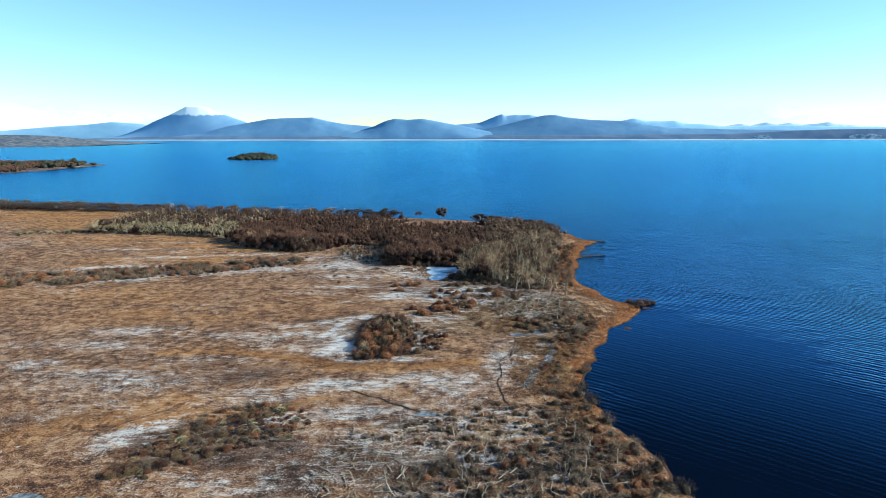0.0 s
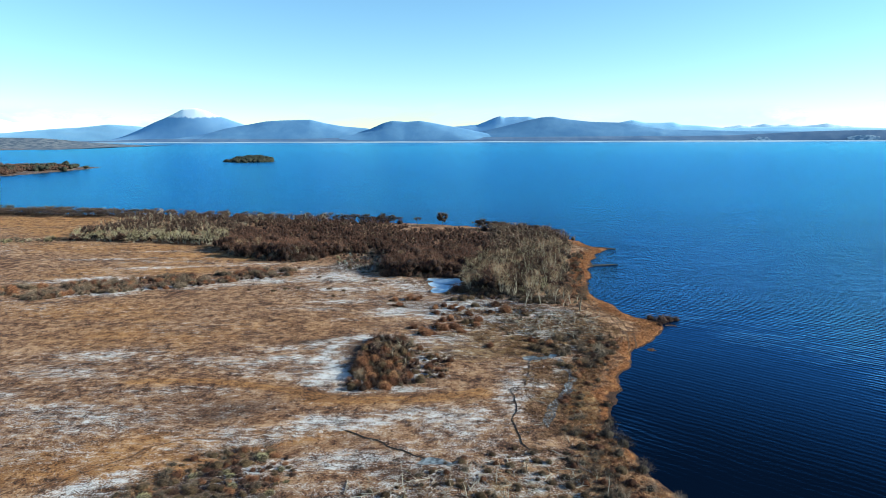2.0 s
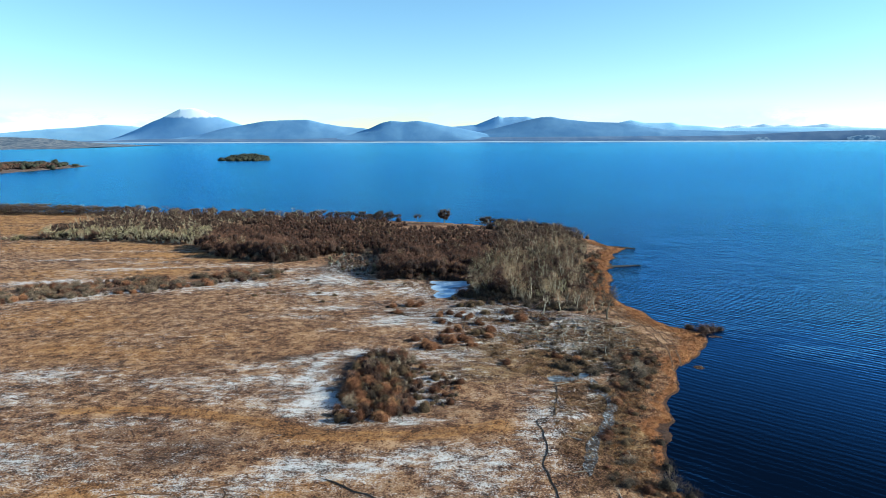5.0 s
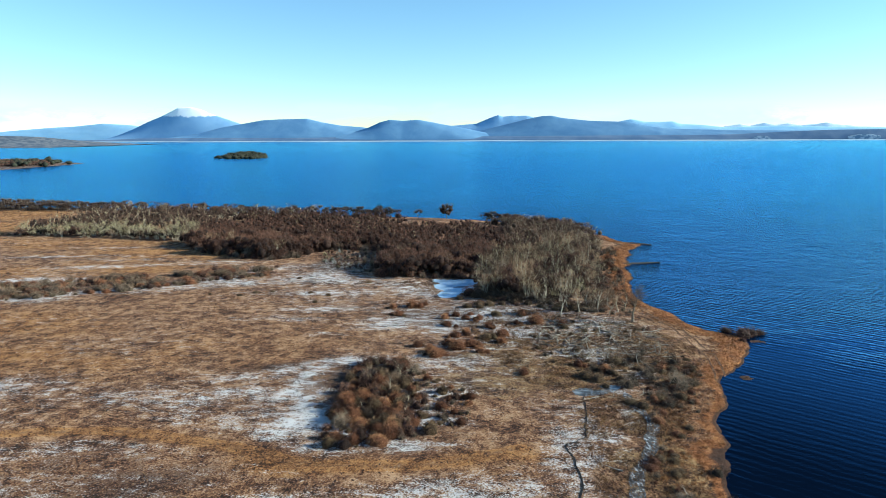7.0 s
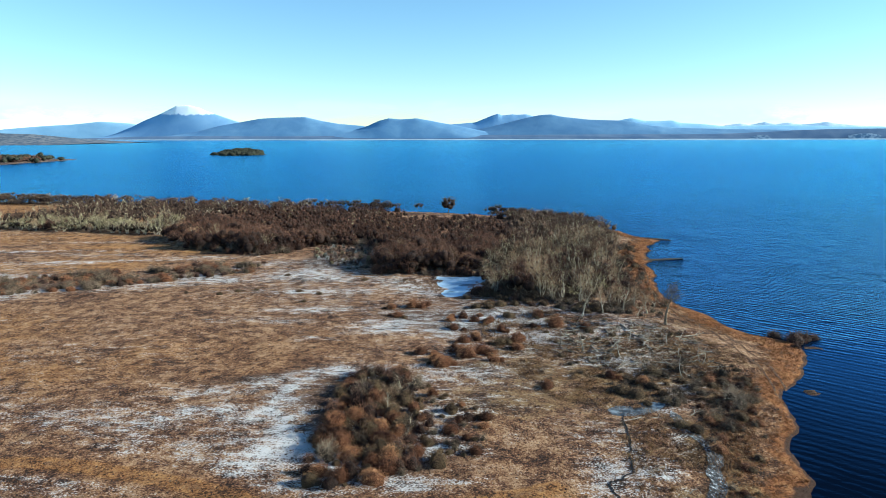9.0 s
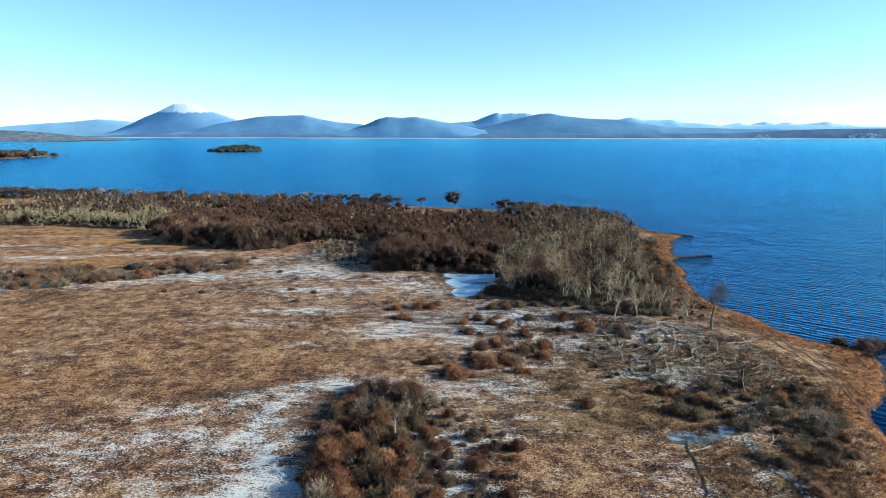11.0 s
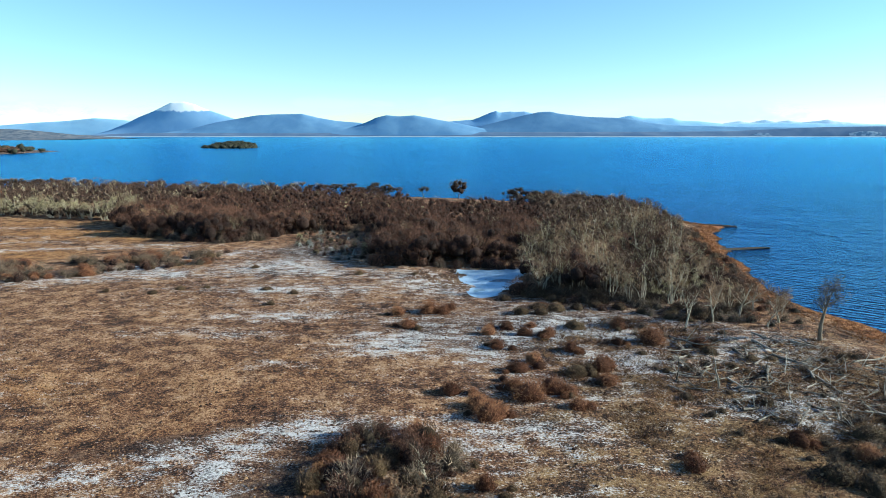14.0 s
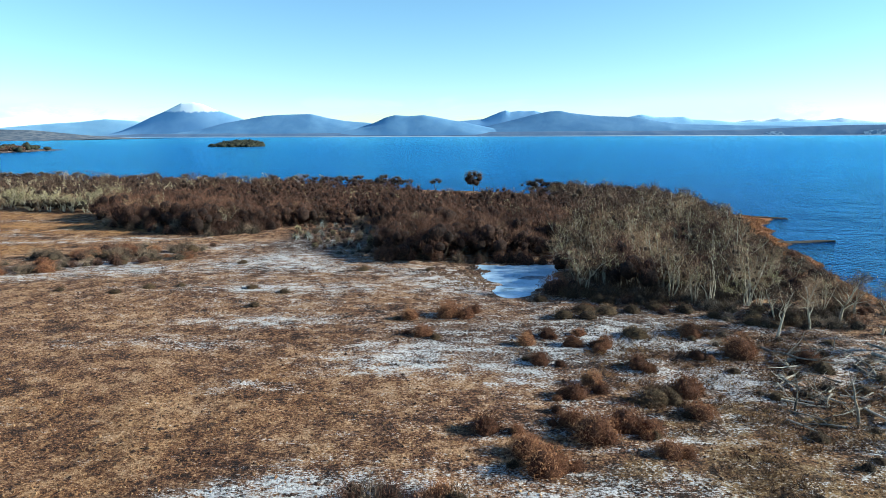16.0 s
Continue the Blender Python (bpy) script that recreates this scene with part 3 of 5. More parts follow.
heath = np.where(far_land, 0.15 + 0.9 * (smooth_noise(GX, GY, 120.0, 67, 3) - 0.3), heath)
heath = np.where(near_head, 0.8, heath)

nx, ny = len(XS), len(YS)
idx = np.arange(nx * ny).reshape(ny, nx)
quads = np.stack([idx[:-1, :-1], idx[:-1, 1:], idx[1:, 1:], idx[1:, :-1]], -1).reshape(-1, 4)
ground_mesh = mesh_from("ground", np.stack([GX, GY, GZ], -1).reshape(-1, 3), quads, M_GROUND, True)
for key, chans in (("cover", (frost, ochre, heath)), ("shore", (beach, wet, lush))):
    at = ground_mesh.attributes.new(key, "FLOAT_COLOR", "POINT")
    data = np.ones((nx * ny, 4), np.float32)
    for c, arr in enumerate(chans):
        data[:, c] = np.clip(arr, -0.5, 1.2).ravel()
    at.data.foreach_set("color", data.ravel())
tagged(new("ground", ground_mesh), "frosted brown and ochre moorland with tussock grass", "ground", kind="structure")

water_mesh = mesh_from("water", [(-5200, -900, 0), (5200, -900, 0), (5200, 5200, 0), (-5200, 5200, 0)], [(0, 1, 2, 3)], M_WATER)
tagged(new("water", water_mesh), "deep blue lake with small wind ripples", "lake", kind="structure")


def flat_sheet(name, line, z, material, label, category, lift=0.0):
    """A level sheet inside a closed plan curve."""
    bm = bmesh.new()
    vs = [bm.verts.new((x, y, z + lift)) for x, y in line]
    f = bm.faces.new(vs)
    bmesh.ops.triangulate(bm, faces=[f])
    me = bpy.data.meshes.new(name)
    bm.to_mesh(me)
    bm.free()
    me.materials.append(material)
    if me.polygons[0].normal.z < 0:
        me.flip_normals()
    return tagged(new(name, me), label, category, kind="structure")


pond_mid = pond_line.mean(0)
flat_sheet("water_pond", pond_mid + (pond_line - pond_mid) * 1.10, 0.60, M_ICE, "frozen pond with pale snow-dusted ice", "pond")

# darker blue-grey patch lying on the pond's ice
dark_patch = curve_through([(0.0, 236.6), (1.2, 238.0), (3.0, 238.6), (4.2, 238.0), (3.6, 236.9), (1.8, 236.2)], 5, closed=True)
flat_sheet("water_dark_patch", dark_patch, 0.60, M_DARKICE, "dark patch in the pond's ice", "pond", 0.006)


def ribbon(name, line, width, material, label, category, lift=0.03, seed=1):
    line = curve_through(line, 14)
    n = len(line)
    tang = np.gradient(line, axis=0)
    side = np.stack([-tang[:, 1], tang[:, 0]], -1)
    side /= np.linalg.norm(side, axis=1, keepdims=True)
    w = width * (0.6 + 0.8 * smooth_noise(np.arange(n), np.zeros(n), 6.0, seed, 3))
    taper = np.minimum(1, np.minimum(np.arange(n) + 0.3, n - 0.7 - np.arange(n)) / 5)
    line = line + side * ((smooth_noise(np.arange(n), np.zeros(n), 7.0, seed + 3, 3) - 0.5) * 1.2)[:, None]
    rows = []
    for k in (-0.5, 0.0, 0.5):
        p = line + side * (w * taper * k)[:, None]
        rows.append(np.column_stack([p, ground_z(p[:, 0], p[:, 1]) + lift]))
    v = np.concatenate(rows)
    q = [(a * n + i, a * n + i + 1, (a + 1) * n + i + 1, (a + 1) * n + i) for a in (0, 1) for i in range(n - 1)]
    v[:, 2] += 0.02
    me = mesh_from(name, v, np.array(q), material, True)
    if me.polygons[0].normal.z < 0:
        me.flip_normals()
    return tagged(new(name, me), label, category, kind="structure")


ribbon("water_stream_a", [(22.2, 167), (21.2, 161.7), (20.4, 157.6), (19.7, 152.8), (18, 151.2), (16.8, 150.2), (16.9, 147.9), (17.2, 145.5), (16.6, 137), (17, 131), (18, 126)], 0.24, M_PEAT, "narrow dark peaty stream through frosted grass", "stream", seed=5)
ribbon("water_stream_b", [(-13, 133), (-9, 130.5), (-5, 128), (-3, 126.5), (0, 124.5), (3, 123)], 0.30, M_PEAT, "narrow dark peaty ditch through frosted grass", "stream", seed=8)
ribbon("water_stream_c", [(28.4, 168), (28.7, 162.9), (29.6, 158.8), (28.7, 153.8), (27.6, 150.5), (25.5, 146), (23, 140), (21.5, 134)], 1.55, M_FROSTRUT, "frosted boggy ditch behind the shore bushes", "stream", seed=12)
for q, level in zip(POOLS, POOL_Z):
    mid_q = q.mean(0)
    flat_sheet("water_puddle", mid_q + (q - mid_q) * 1.1, level, M_THIN, "shallow puddle with thin grey ice", "puddle")
ribbon("road_path", [(-66, 98), (-57.6, 107.5), (-53.1, 112), (-47.8, 116.4), (-43.2, 121.6), (-39.3, 126.6), (-33.4, 128), (-28.7, 128.6), (-22, 131.5)], 0.34, M_RUT, "narrow trodden path across the golden moor grass", "path", seed=31)
for off in (0.0, 1.7):
    ribbon("road_rut", [(46.5 - off, 173), (48.6 - off, 181), (48.8 - off, 192), (48.0 - off, 202), (44.6 - off, 213), (43.6 - off, 222), (44.0 - off, 232), (47.0 - off, 246), (49.5 - off, 258)], 0.38,
           M_RUT, "wheel rut worn into the orange shore grass", "track", seed=21)

# ---- far shores ----


def ridge(name, y, profile, depth, material, label, seed, rough=10.0):
    """A distant range: a crest along x with slopes before and behind it."""
    px, pz = np.array(profile, float).T
    xs = np.linspace(px[0], px[-1], 260)
    crest = np.interp(xs, px, pz)
    k = np.ones(7) / 7
    crest = np.convolve(np.pad(crest, 3, mode="edge"), k, "valid") * 0.3 + crest * 0.73
    vs = np.linspace(-1, 1, 41)
    X, V = np.meshgrid(xs, vs)
    wide = np.convolve(np.pad(crest, 12, mode="edge"), np.ones(25) / 25, "valid")
    blend = np.clip(np.abs(V) * 2.2, 0, 1)
    C = crest[None] * (1 - blend) + wide[None] * blend
    Y = y + V * depth
    spur = smooth_noise(X + V * 260, V * 420, 330.0, seed, 3)
    fall = np.clip(1 - np.abs(V) ** 1.25, 0, 1)
    Z = C * fall + (spur - 0.5) * rough * 2.6 * np.sin(np.pi * np.clip(1 - np.abs(V), 0, 1))
    Z = np.where(np.abs(V) > 0.985, -6.0, np.maximum(Z, -6.0))
    n = len(xs)
    ids = np.arange(41 * n).reshape(41, n)
    q = np.stack([ids[:-1, :-1], ids[:-1, 1:], ids[1:, 1:], ids[1:, :-1]], -1).reshape(-1, 4)
    return tagged(new(name, mesh_from(name, np.stack([X, Y, Z], -1).reshape(-1, 3), q, material, True)), label, "mountain", kind="structure")


# The blue haze of distance is put into these base colours.
M_HAZE = far_material("far_hazed_range", (0.30, 0.50, 0.70), (0.36, 0.56, 0.74))
M_PEAKM = far_material("hazed_snowy_peak", (0.185, 0.330, 0.54), (0.235, 0.385, 0.585), 182, 7.0)
M_HILL = far_material("hazed_hills", (0.118, 0.235, 0.41), (0.168, 0.302, 0.475))
M_SHOREW = far_material("hazed_shore_woods", (0.075, 0.130, 0.235), (0.125, 0.180, 0.28))
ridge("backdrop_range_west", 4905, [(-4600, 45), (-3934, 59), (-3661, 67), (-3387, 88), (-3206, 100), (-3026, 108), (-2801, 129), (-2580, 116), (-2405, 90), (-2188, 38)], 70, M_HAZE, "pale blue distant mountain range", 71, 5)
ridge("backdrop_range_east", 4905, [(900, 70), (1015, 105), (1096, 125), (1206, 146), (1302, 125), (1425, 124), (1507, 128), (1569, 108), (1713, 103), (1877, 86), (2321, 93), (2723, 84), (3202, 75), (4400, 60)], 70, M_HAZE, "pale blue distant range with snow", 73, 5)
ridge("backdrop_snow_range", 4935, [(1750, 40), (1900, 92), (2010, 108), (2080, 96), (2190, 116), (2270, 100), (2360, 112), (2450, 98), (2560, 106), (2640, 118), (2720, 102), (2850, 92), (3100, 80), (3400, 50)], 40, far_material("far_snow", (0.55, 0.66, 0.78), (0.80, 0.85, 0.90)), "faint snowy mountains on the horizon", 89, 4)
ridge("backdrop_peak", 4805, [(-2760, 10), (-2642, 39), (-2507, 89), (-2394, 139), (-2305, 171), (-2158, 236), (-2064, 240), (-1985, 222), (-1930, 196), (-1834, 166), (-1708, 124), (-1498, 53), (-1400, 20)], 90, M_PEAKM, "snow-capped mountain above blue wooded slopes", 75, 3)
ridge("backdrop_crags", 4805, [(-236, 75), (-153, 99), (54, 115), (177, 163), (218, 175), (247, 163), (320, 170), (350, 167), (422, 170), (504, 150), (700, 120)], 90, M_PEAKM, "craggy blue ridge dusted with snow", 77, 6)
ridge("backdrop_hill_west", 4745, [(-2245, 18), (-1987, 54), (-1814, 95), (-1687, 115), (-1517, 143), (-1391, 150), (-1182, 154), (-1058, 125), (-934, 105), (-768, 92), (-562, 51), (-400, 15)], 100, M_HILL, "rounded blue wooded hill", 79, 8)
M_EASTHILL = far_material("hazed_dark_hills", (0.098, 0.198, 0.355), (0.140, 0.256, 0.415))
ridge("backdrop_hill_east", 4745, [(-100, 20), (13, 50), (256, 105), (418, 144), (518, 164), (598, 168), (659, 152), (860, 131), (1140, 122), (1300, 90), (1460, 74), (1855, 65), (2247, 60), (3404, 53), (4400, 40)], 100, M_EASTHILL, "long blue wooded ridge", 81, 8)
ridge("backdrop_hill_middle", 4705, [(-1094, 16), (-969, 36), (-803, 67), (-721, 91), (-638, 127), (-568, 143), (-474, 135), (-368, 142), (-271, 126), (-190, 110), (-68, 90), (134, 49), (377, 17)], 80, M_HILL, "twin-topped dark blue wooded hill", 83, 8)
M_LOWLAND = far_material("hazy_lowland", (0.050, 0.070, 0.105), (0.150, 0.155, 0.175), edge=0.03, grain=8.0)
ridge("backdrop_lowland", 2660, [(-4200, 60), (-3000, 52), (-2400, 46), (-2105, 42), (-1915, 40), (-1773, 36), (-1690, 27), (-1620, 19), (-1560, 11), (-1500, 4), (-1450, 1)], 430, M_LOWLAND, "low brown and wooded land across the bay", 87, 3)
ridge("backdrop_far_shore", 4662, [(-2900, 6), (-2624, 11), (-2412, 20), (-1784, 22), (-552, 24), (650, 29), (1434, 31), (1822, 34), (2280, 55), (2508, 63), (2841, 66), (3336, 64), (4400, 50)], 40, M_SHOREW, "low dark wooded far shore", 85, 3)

M_CLEARING = far_material("snowy_clearing", (0.12, 0.19, 0.29), (0.34, 0.41, 0.51), edge=0.04, grain=4.0)
ridge("backdrop_clearing_a", 4612, [(1935, 1), (1965, 16), (2010, 24), (2070, 20), (2095, 1)], 6, M_CLEARING, "pale snowy clearing on the far shore", 93, 1)
ridge("backdrop_clearing_b", 4612, [(2610, 20), (2680, 32), (2760, 34), (2830, 22)], 6, M_CLEARING, "snow-patched clearing in the far woods", 95, 1)

# pale strip added on the water for the bright line at the far shore
M_FARSTRIP = Mat("grey_lake_strip", 0.5)
M_FARSTRIP.colour(M_FARSTRIP.ramp(M_FARSTRIP.noise(M_FARSTRIP.scaled(M_FARSTRIP.place(), 0.3, 1.0, 1.0), 0.01, 4.0), [(0.40, (0.10, 0.19, 0.30)), (0.58, (0.42, 0.50, 0.58))]))
M_FARSTRIP = M_FARSTRIP.m
ex = np.linspace(-2700, 4200, 240)
near = 3950 + 500 * (smooth_noise(ex, ex * 0, 900.0, 91, 4) - 0.5)
strip_v = np.concatenate([np.column_stack([ex, near, ex * 0 + 0.05]), np.column_stack([ex, ex * 0 + 4640, ex * 0 + 0.05])])
n_e = len(ex)
strip_q = np.array([(k, k + 1, n_e + k + 1, n_e + k) for k in range(n_e - 1)])
tagged(new("water_far_strip", mesh_from("water_far_strip", strip_v, strip_q, M_FARSTRIP)), "pale flat strip added for the bright line along the far shore", "ice", kind="structure")


def cloud_backdrop():
    """A thin veil of low cloud behind the mountains, lit by its own glow."""
    a = Mat("cloud_veil", 1.0)
    p = a.place()
    n1 = a.noise(a.scaled(p, 0.30, 1.0, 1.4), 0.0042, 6.0, 0.62, 0.3)
    n2 = a.noise(a.scaled(p, 0.45, 1.0, 1.6), 0.0011, 2.0)
    z = a.node("ShaderNodeSeparateXYZ", Vector=p).outputs[2]
    low = a.math("SUBTRACT", 1.0, a.step(z, 190.0, 330.0))
    rise = a.step(z, 60.0, 130.0)
    k = a.math("MULTIPLY", a.step(a.math("ADD", n1, a.math("MULTIPLY", a.math("SUBTRACT", n2, 0.5), 0.8)), 0.46, 0.62), a.math("MULTIPLY", low, rise))
    glow = a.node("ShaderNodeEmission", Color=(0.86, 0.90, 0.94, 1.0), Strength=0.40)
    clear = a.node("ShaderNodeBsdfTransparent")
    both = a.node("ShaderNodeMixShader", Fac=a.math("MULTIPLY", k, 0.9))
    a.l.new(clear.outputs[0], both.inputs[1])
    a.l.new(glow.outputs[0], both.inputs[2])
    a.l.new(both.outputs[0], a.n["Material Output"].inputs["Surface"])
    a.n.remove(a.b)
    v = [(-5000, 4975, -5), (5000, 4975, -5), (5000, 4975, 420), (-5000, 4975, 420)]
    return tagged(new("backdrop_clouds", mesh_from("backdrop_clouds", v, [(0, 1, 2, 3)], a.m)), "thin low clouds above the horizon", "sky", kind="structure")


cloud_backdrop()

# ---- plants ----


def tube(V, F, pts, radii, sides=5):
    """A tapered limb along points, added to lists of arrays."""
    pts, radii = np.asarray(pts, float), np.asarray(radii, float)
    base = sum(len(v) for v in V)
    n = len(pts)
    ang = np.linspace(0, 2 * np.pi, sides, endpoint=False)
    d = np.gradient(pts, axis=0)
    d /= np.linalg.norm(d, axis=1, keepdims=True) + 1e-9
    ref = np.where(np.abs(d[:, 2:3]) < 0.9, np.array([[0, 0, 1.0]]), np.array([[1.0, 0, 0]]))
    u = np.cross(d, ref)
    u /= np.linalg.norm(u, axis=1, keepdims=True) + 1e-9
    w = np.cross(d, u)
    ring = pts[:, None] + radii[:, None, None] * (np.cos(ang)[None, :, None] * u[:, None] + np.sin(ang)[None, :, None] * w[:, None])
    V.append(ring.reshape(-1, 3))
    for i in range(n - 1):
        for s in range(sides):
            a, b = base + i * sides + s, base + i * sides + (s + 1) % sides
            F.append((a, b, b + sides))
            F.append((a, b + sides, a + sides))


def limb(r, start, way, length, radius, bend=0.25, n=4, lift=0.0):
    p, d = np.array(start, float), np.array(way, float)
    d /= np.linalg.norm(d)
    pts, rad = [p.copy()], [radius]
    for k in range(n):
        d = d + r.normal(0, bend, 3) + np.array([0, 0, lift])
        d /= np.linalg.norm(d)
        p = p + d * length / n
        pts.append(p.copy())
        rad.append(radius * (1 - 0.85 * (k + 1) / n))
    return np.array(pts), np.array(rad)


def spray(r, anchors, per, length, width, up=0.5, scatter=0.12):
    """Tufts: a handful of short twigs that fan out from each anchor, one triangle each."""
    n = len(anchors) * per
    c = np.repeat(anchors, per, 0) + r.normal(0, scatter, (n, 3))
    d = r.normal(0, 1, (n, 3)) + np.array([0, 0, up])
    d /= np.linalg.norm(d, axis=1, keepdims=True)
    s = np.cross(d, r.normal(0, 1, (n, 3)))
    s /= np.linalg.norm(s, axis=1, keepdims=True) + 1e-9
    ln, wd = length * r.uniform(0.5, 1.3, (n, 1)), width * r.uniform(0.6, 1.4, (n, 1))
    return np.stack([c - s * wd, c + s * wd, c + d * ln], 1).reshape(-1, 3), np.arange(n * 3).reshape(-1, 3)


def skeleton_of(r, height, spread, stems, low, rise, limbs, stout, lean, fine):
    """Stems with limbs and side limbs, and the points along the limbs that carry twigs."""
    V, F, tips = [], [], []
    for s in range(stems):
        a = 6.28 * (s + r.uniform(0, 0.7)) / stems
        k = r.uniform(*lean)
        h = height * r.uniform(0.72, 0.97)
        foot = 0.22 * (stems > 1)
        pts, rad = limb(r, (foot * math.cos(a), foot * math.sin(a), -0.25), (math.cos(a) * k, math.sin(a) * k, 1.0), h, height * stout, 0.13, 6)
        tube(V, F, pts, rad, 5 if fine else 3)
        for q in range(limbs):
            f = low + (0.97 - low) * (q + r.random()) / limbs
            i = min(int(f * 6), 5)
            st = pts[i] + (pts[i + 1] - pts[i]) * (f * 6 - i)
            b = r.uniform(0, 6.28)
            ln = spread * r.uniform(0.6, 1.1) * (1.25 - 0.75 * f)
            p2, r2 = limb(r, st, (math.cos(b), math.sin(b), rise + 0.5 * r.random()), ln, max(rad[i] * 0.5, 0.014), 0.25, 3, 0.08)
            tube(V, F, p2, r2, 3)
            tips += [p2[2], p2[3], (p2[1] + p2[2]) / 2]
            if fine:
                p3, r3 = limb(r, p2[1], (p2[-1] - p2[0]) / ln + r.normal(0, 0.6, 3), ln * 0.6, r2[1] * 0.6 + 0.006, 0.3, 2, 0.06)
                tube(V, F, p3, r3, 3)
                tips += [p3[1], p3[2]]
    return (np.concatenate(V), np.array(F)), np.array(tips)


def lobes(r, ctr, half, count, width, length, core, mesh, up=0.5, reach0=0.80, reach1=0.16, above=0.72):
    """Fine twigs over several uneven masses of a crown, and the dense inner part of each, coloured dark as shade."""
    n = len(ctr)
    weight = half[:, 0] * half[:, 2]
    k = r.choice(n, count, p=weight / weight.sum())
    d = r.normal(0, 1, (count, 3))
    d[:, 2] = np.where(r.random(count) < above, np.abs(d[:, 2]), d[:, 2])
    d /= np.linalg.norm(d, axis=1, keepdims=True)
    s0 = ctr[k] + d * half[k] * np.clip(r.normal(reach0, reach1, count), 0.3, 1.2)[:, None]
    s0[:, 2] = np.maximum(s0[:, 2], 0.1)
    e0 = s0 + (d * 0.45 + r.normal(0, 0.42, (count, 3)) + np.array([0, 0, up])) * (length * r.uniform(0.5, 1.35, (count, 1)))
    side = np.cross(e0 - s0, r.normal(0, 1, (count, 3)))
    side /= np.linalg.norm(side, axis=1, keepdims=True) + 1e-9
    side *= width * r.uniform(0.6, 1.5, (count, 1))
    twig = np.stack([s0 - side, s0 + side, e0], 1).reshape(-1, 3), np.arange(count * 3).reshape(-1, 3)
    cv, cf = mesh
    mv = [ctr[q] + cv * half[q] * (core * r.uniform(0.72, 1.18, (len(cv), 1))) for q in range(n)]
    mf = [cf + q * len(cv) for q in range(n)]
    return twig, (np.concatenate(mv), np.concatenate(mf))


def make_tree(seed, height, kind, fine=True):
    """One tree as arrays: wood, twigs, dense inner crown (or None), lichen (or None)."""
    r = np.random.default_rng(seed)
    if kind == "russet":
        wood, tips = skeleton_of(r, height * 0.85, 2.4, 2 if fine else 1, 0.15, 0.7, 3, 0.016, (0.1, 0.35), fine)
        n = 7 if fine else 5
        a = np.arange(n) * 2.4 + r.uniform(0, 6)
        f = (np.arange(n) + 0.5) / n
        rad = 2.7 * np.sqrt(1.10 - f ** 1.6) * r.uniform(0.6, 1.1, n)
        size = r.uniform(1.15, 1.85, n)
        ctr = np.column_stack([np.cos(a) * rad, np.sin(a) * rad, height * (0.24 + 0.36 * f) * r.uniform(0.9, 1.1, n)])
        half = np.column_stack([size, size * r.uniform(0.8, 1.2, n), size * r.uniform(0.95, 1.25, n)])
        # Twigs kept mostly on top; the dark mass below stands for shade.
        twig, mass = lobes(r, ctr, half, 1500 if fine else 330, 0.019 if fine else 0.044, 0.70, 0.70 if fine else 0.58, HEART, 0.40, 0.80, 0.18, 0.92)
        return wood, twig, mass, None
    if kind == "grey":
        wood, tips = skeleton_of(r, height, 2.3, 4 if fine else 2, 0.30, 1.15, 5 if fine else 3, 0.0150 if fine else 0.020, (0.10, 0.36), fine)
        per = 6 if fine else 5
        tv, tf = spray(r, tips, per, 0.62, 0.017 if fine else 0.036, 0.45, 0.28)
        n = 7 if fine else 4
        a = np.arange(n) * 2.4 + r.uniform(0, 6)
        f = (np.arange(n) + 0.5) / n
        rad = 1.9 * np.sqrt(1.12 - f ** 2) * r.uniform(0.6, 1.1, n)
        size = r.uniform(0.75, 1.2, n)
        ctr = np.column_stack([np.cos(a) * rad, np.sin(a) * rad, height * (0.36 + 0.42 * f)])
        (lv, lf), mass = lobes(r, ctr, np.column_stack([size, size, size * 1.15]), 600 if fine else 190, 0.017 if fine else 0.038, 0.55, 0.30 if fine else 0.26, HEART, 0.45, 0.75, 0.25)
        twig = np.concatenate([tv, lv]), np.concatenate([tf, lf + len(tv)])
        high = tips[tips[:, 2] > height * 0.22]
        pick = high[r.integers(0, len(high), 46 if fine else 12)]
        return wood, twig, mass, spray(r, pick, 6 if fine else 5, 0.20 if fine else 0.30, 0.050 if fine else 0.075, 0.2, 0.16)
    if kind == "lichen":
        wood, tips = skeleton_of(r, height, 1.7, 4 if fine else 2, 0.18, 0.95, 5, 0.018, (0.15, 0.50), fine)
        twig = spray(r, tips, 4, 0.50, 0.018, 0.4, 0.22)
        n = 5
        a = np.arange(n) * 2.4
        size = r.uniform(0.45, 0.8, n)
        ctr = np.column_stack([np.cos(a) * 0.9, np.sin(a) * 0.9, height * r.uniform(0.22, 0.5, n)])
        mass = lobes(r, ctr, np.column_stack([size] * 3), 8, 0.02, 0.4, 0.9, HEART)[1]
        pick = tips[r.integers(0, len(tips), 60)]
        return wood, twig, mass, spray(r, pick, 7, 0.24, 0.060, 0.35, 0.17)
    # wind-shorn: a leaning trunk under a flat, dense canopy
    V, F = [], []
    lean = r.uniform(-0.30, -0.05)
    pts, rad = limb(r, (0, 0, -0.25), (lean, 0.05, 1.0), height * 0.72, height * 0.032, 0.16, 5)
    tube(V, F, pts, rad, 5 if fine else 3)
    n = 8 if fine else 5
    f = (np.arange(n) + 0.5) / n
    cx = -1.9 + 4.4 * f + r.normal(0, 0.4, n) + lean * height * 0.4
    ctr = np.column_stack([cx, r.normal(0, 1.2, n), height * (0.40 + 0.36 * np.sin(np.pi * (0.25 + 0.5 * f))) * r.uniform(0.75, 1.10, n)])
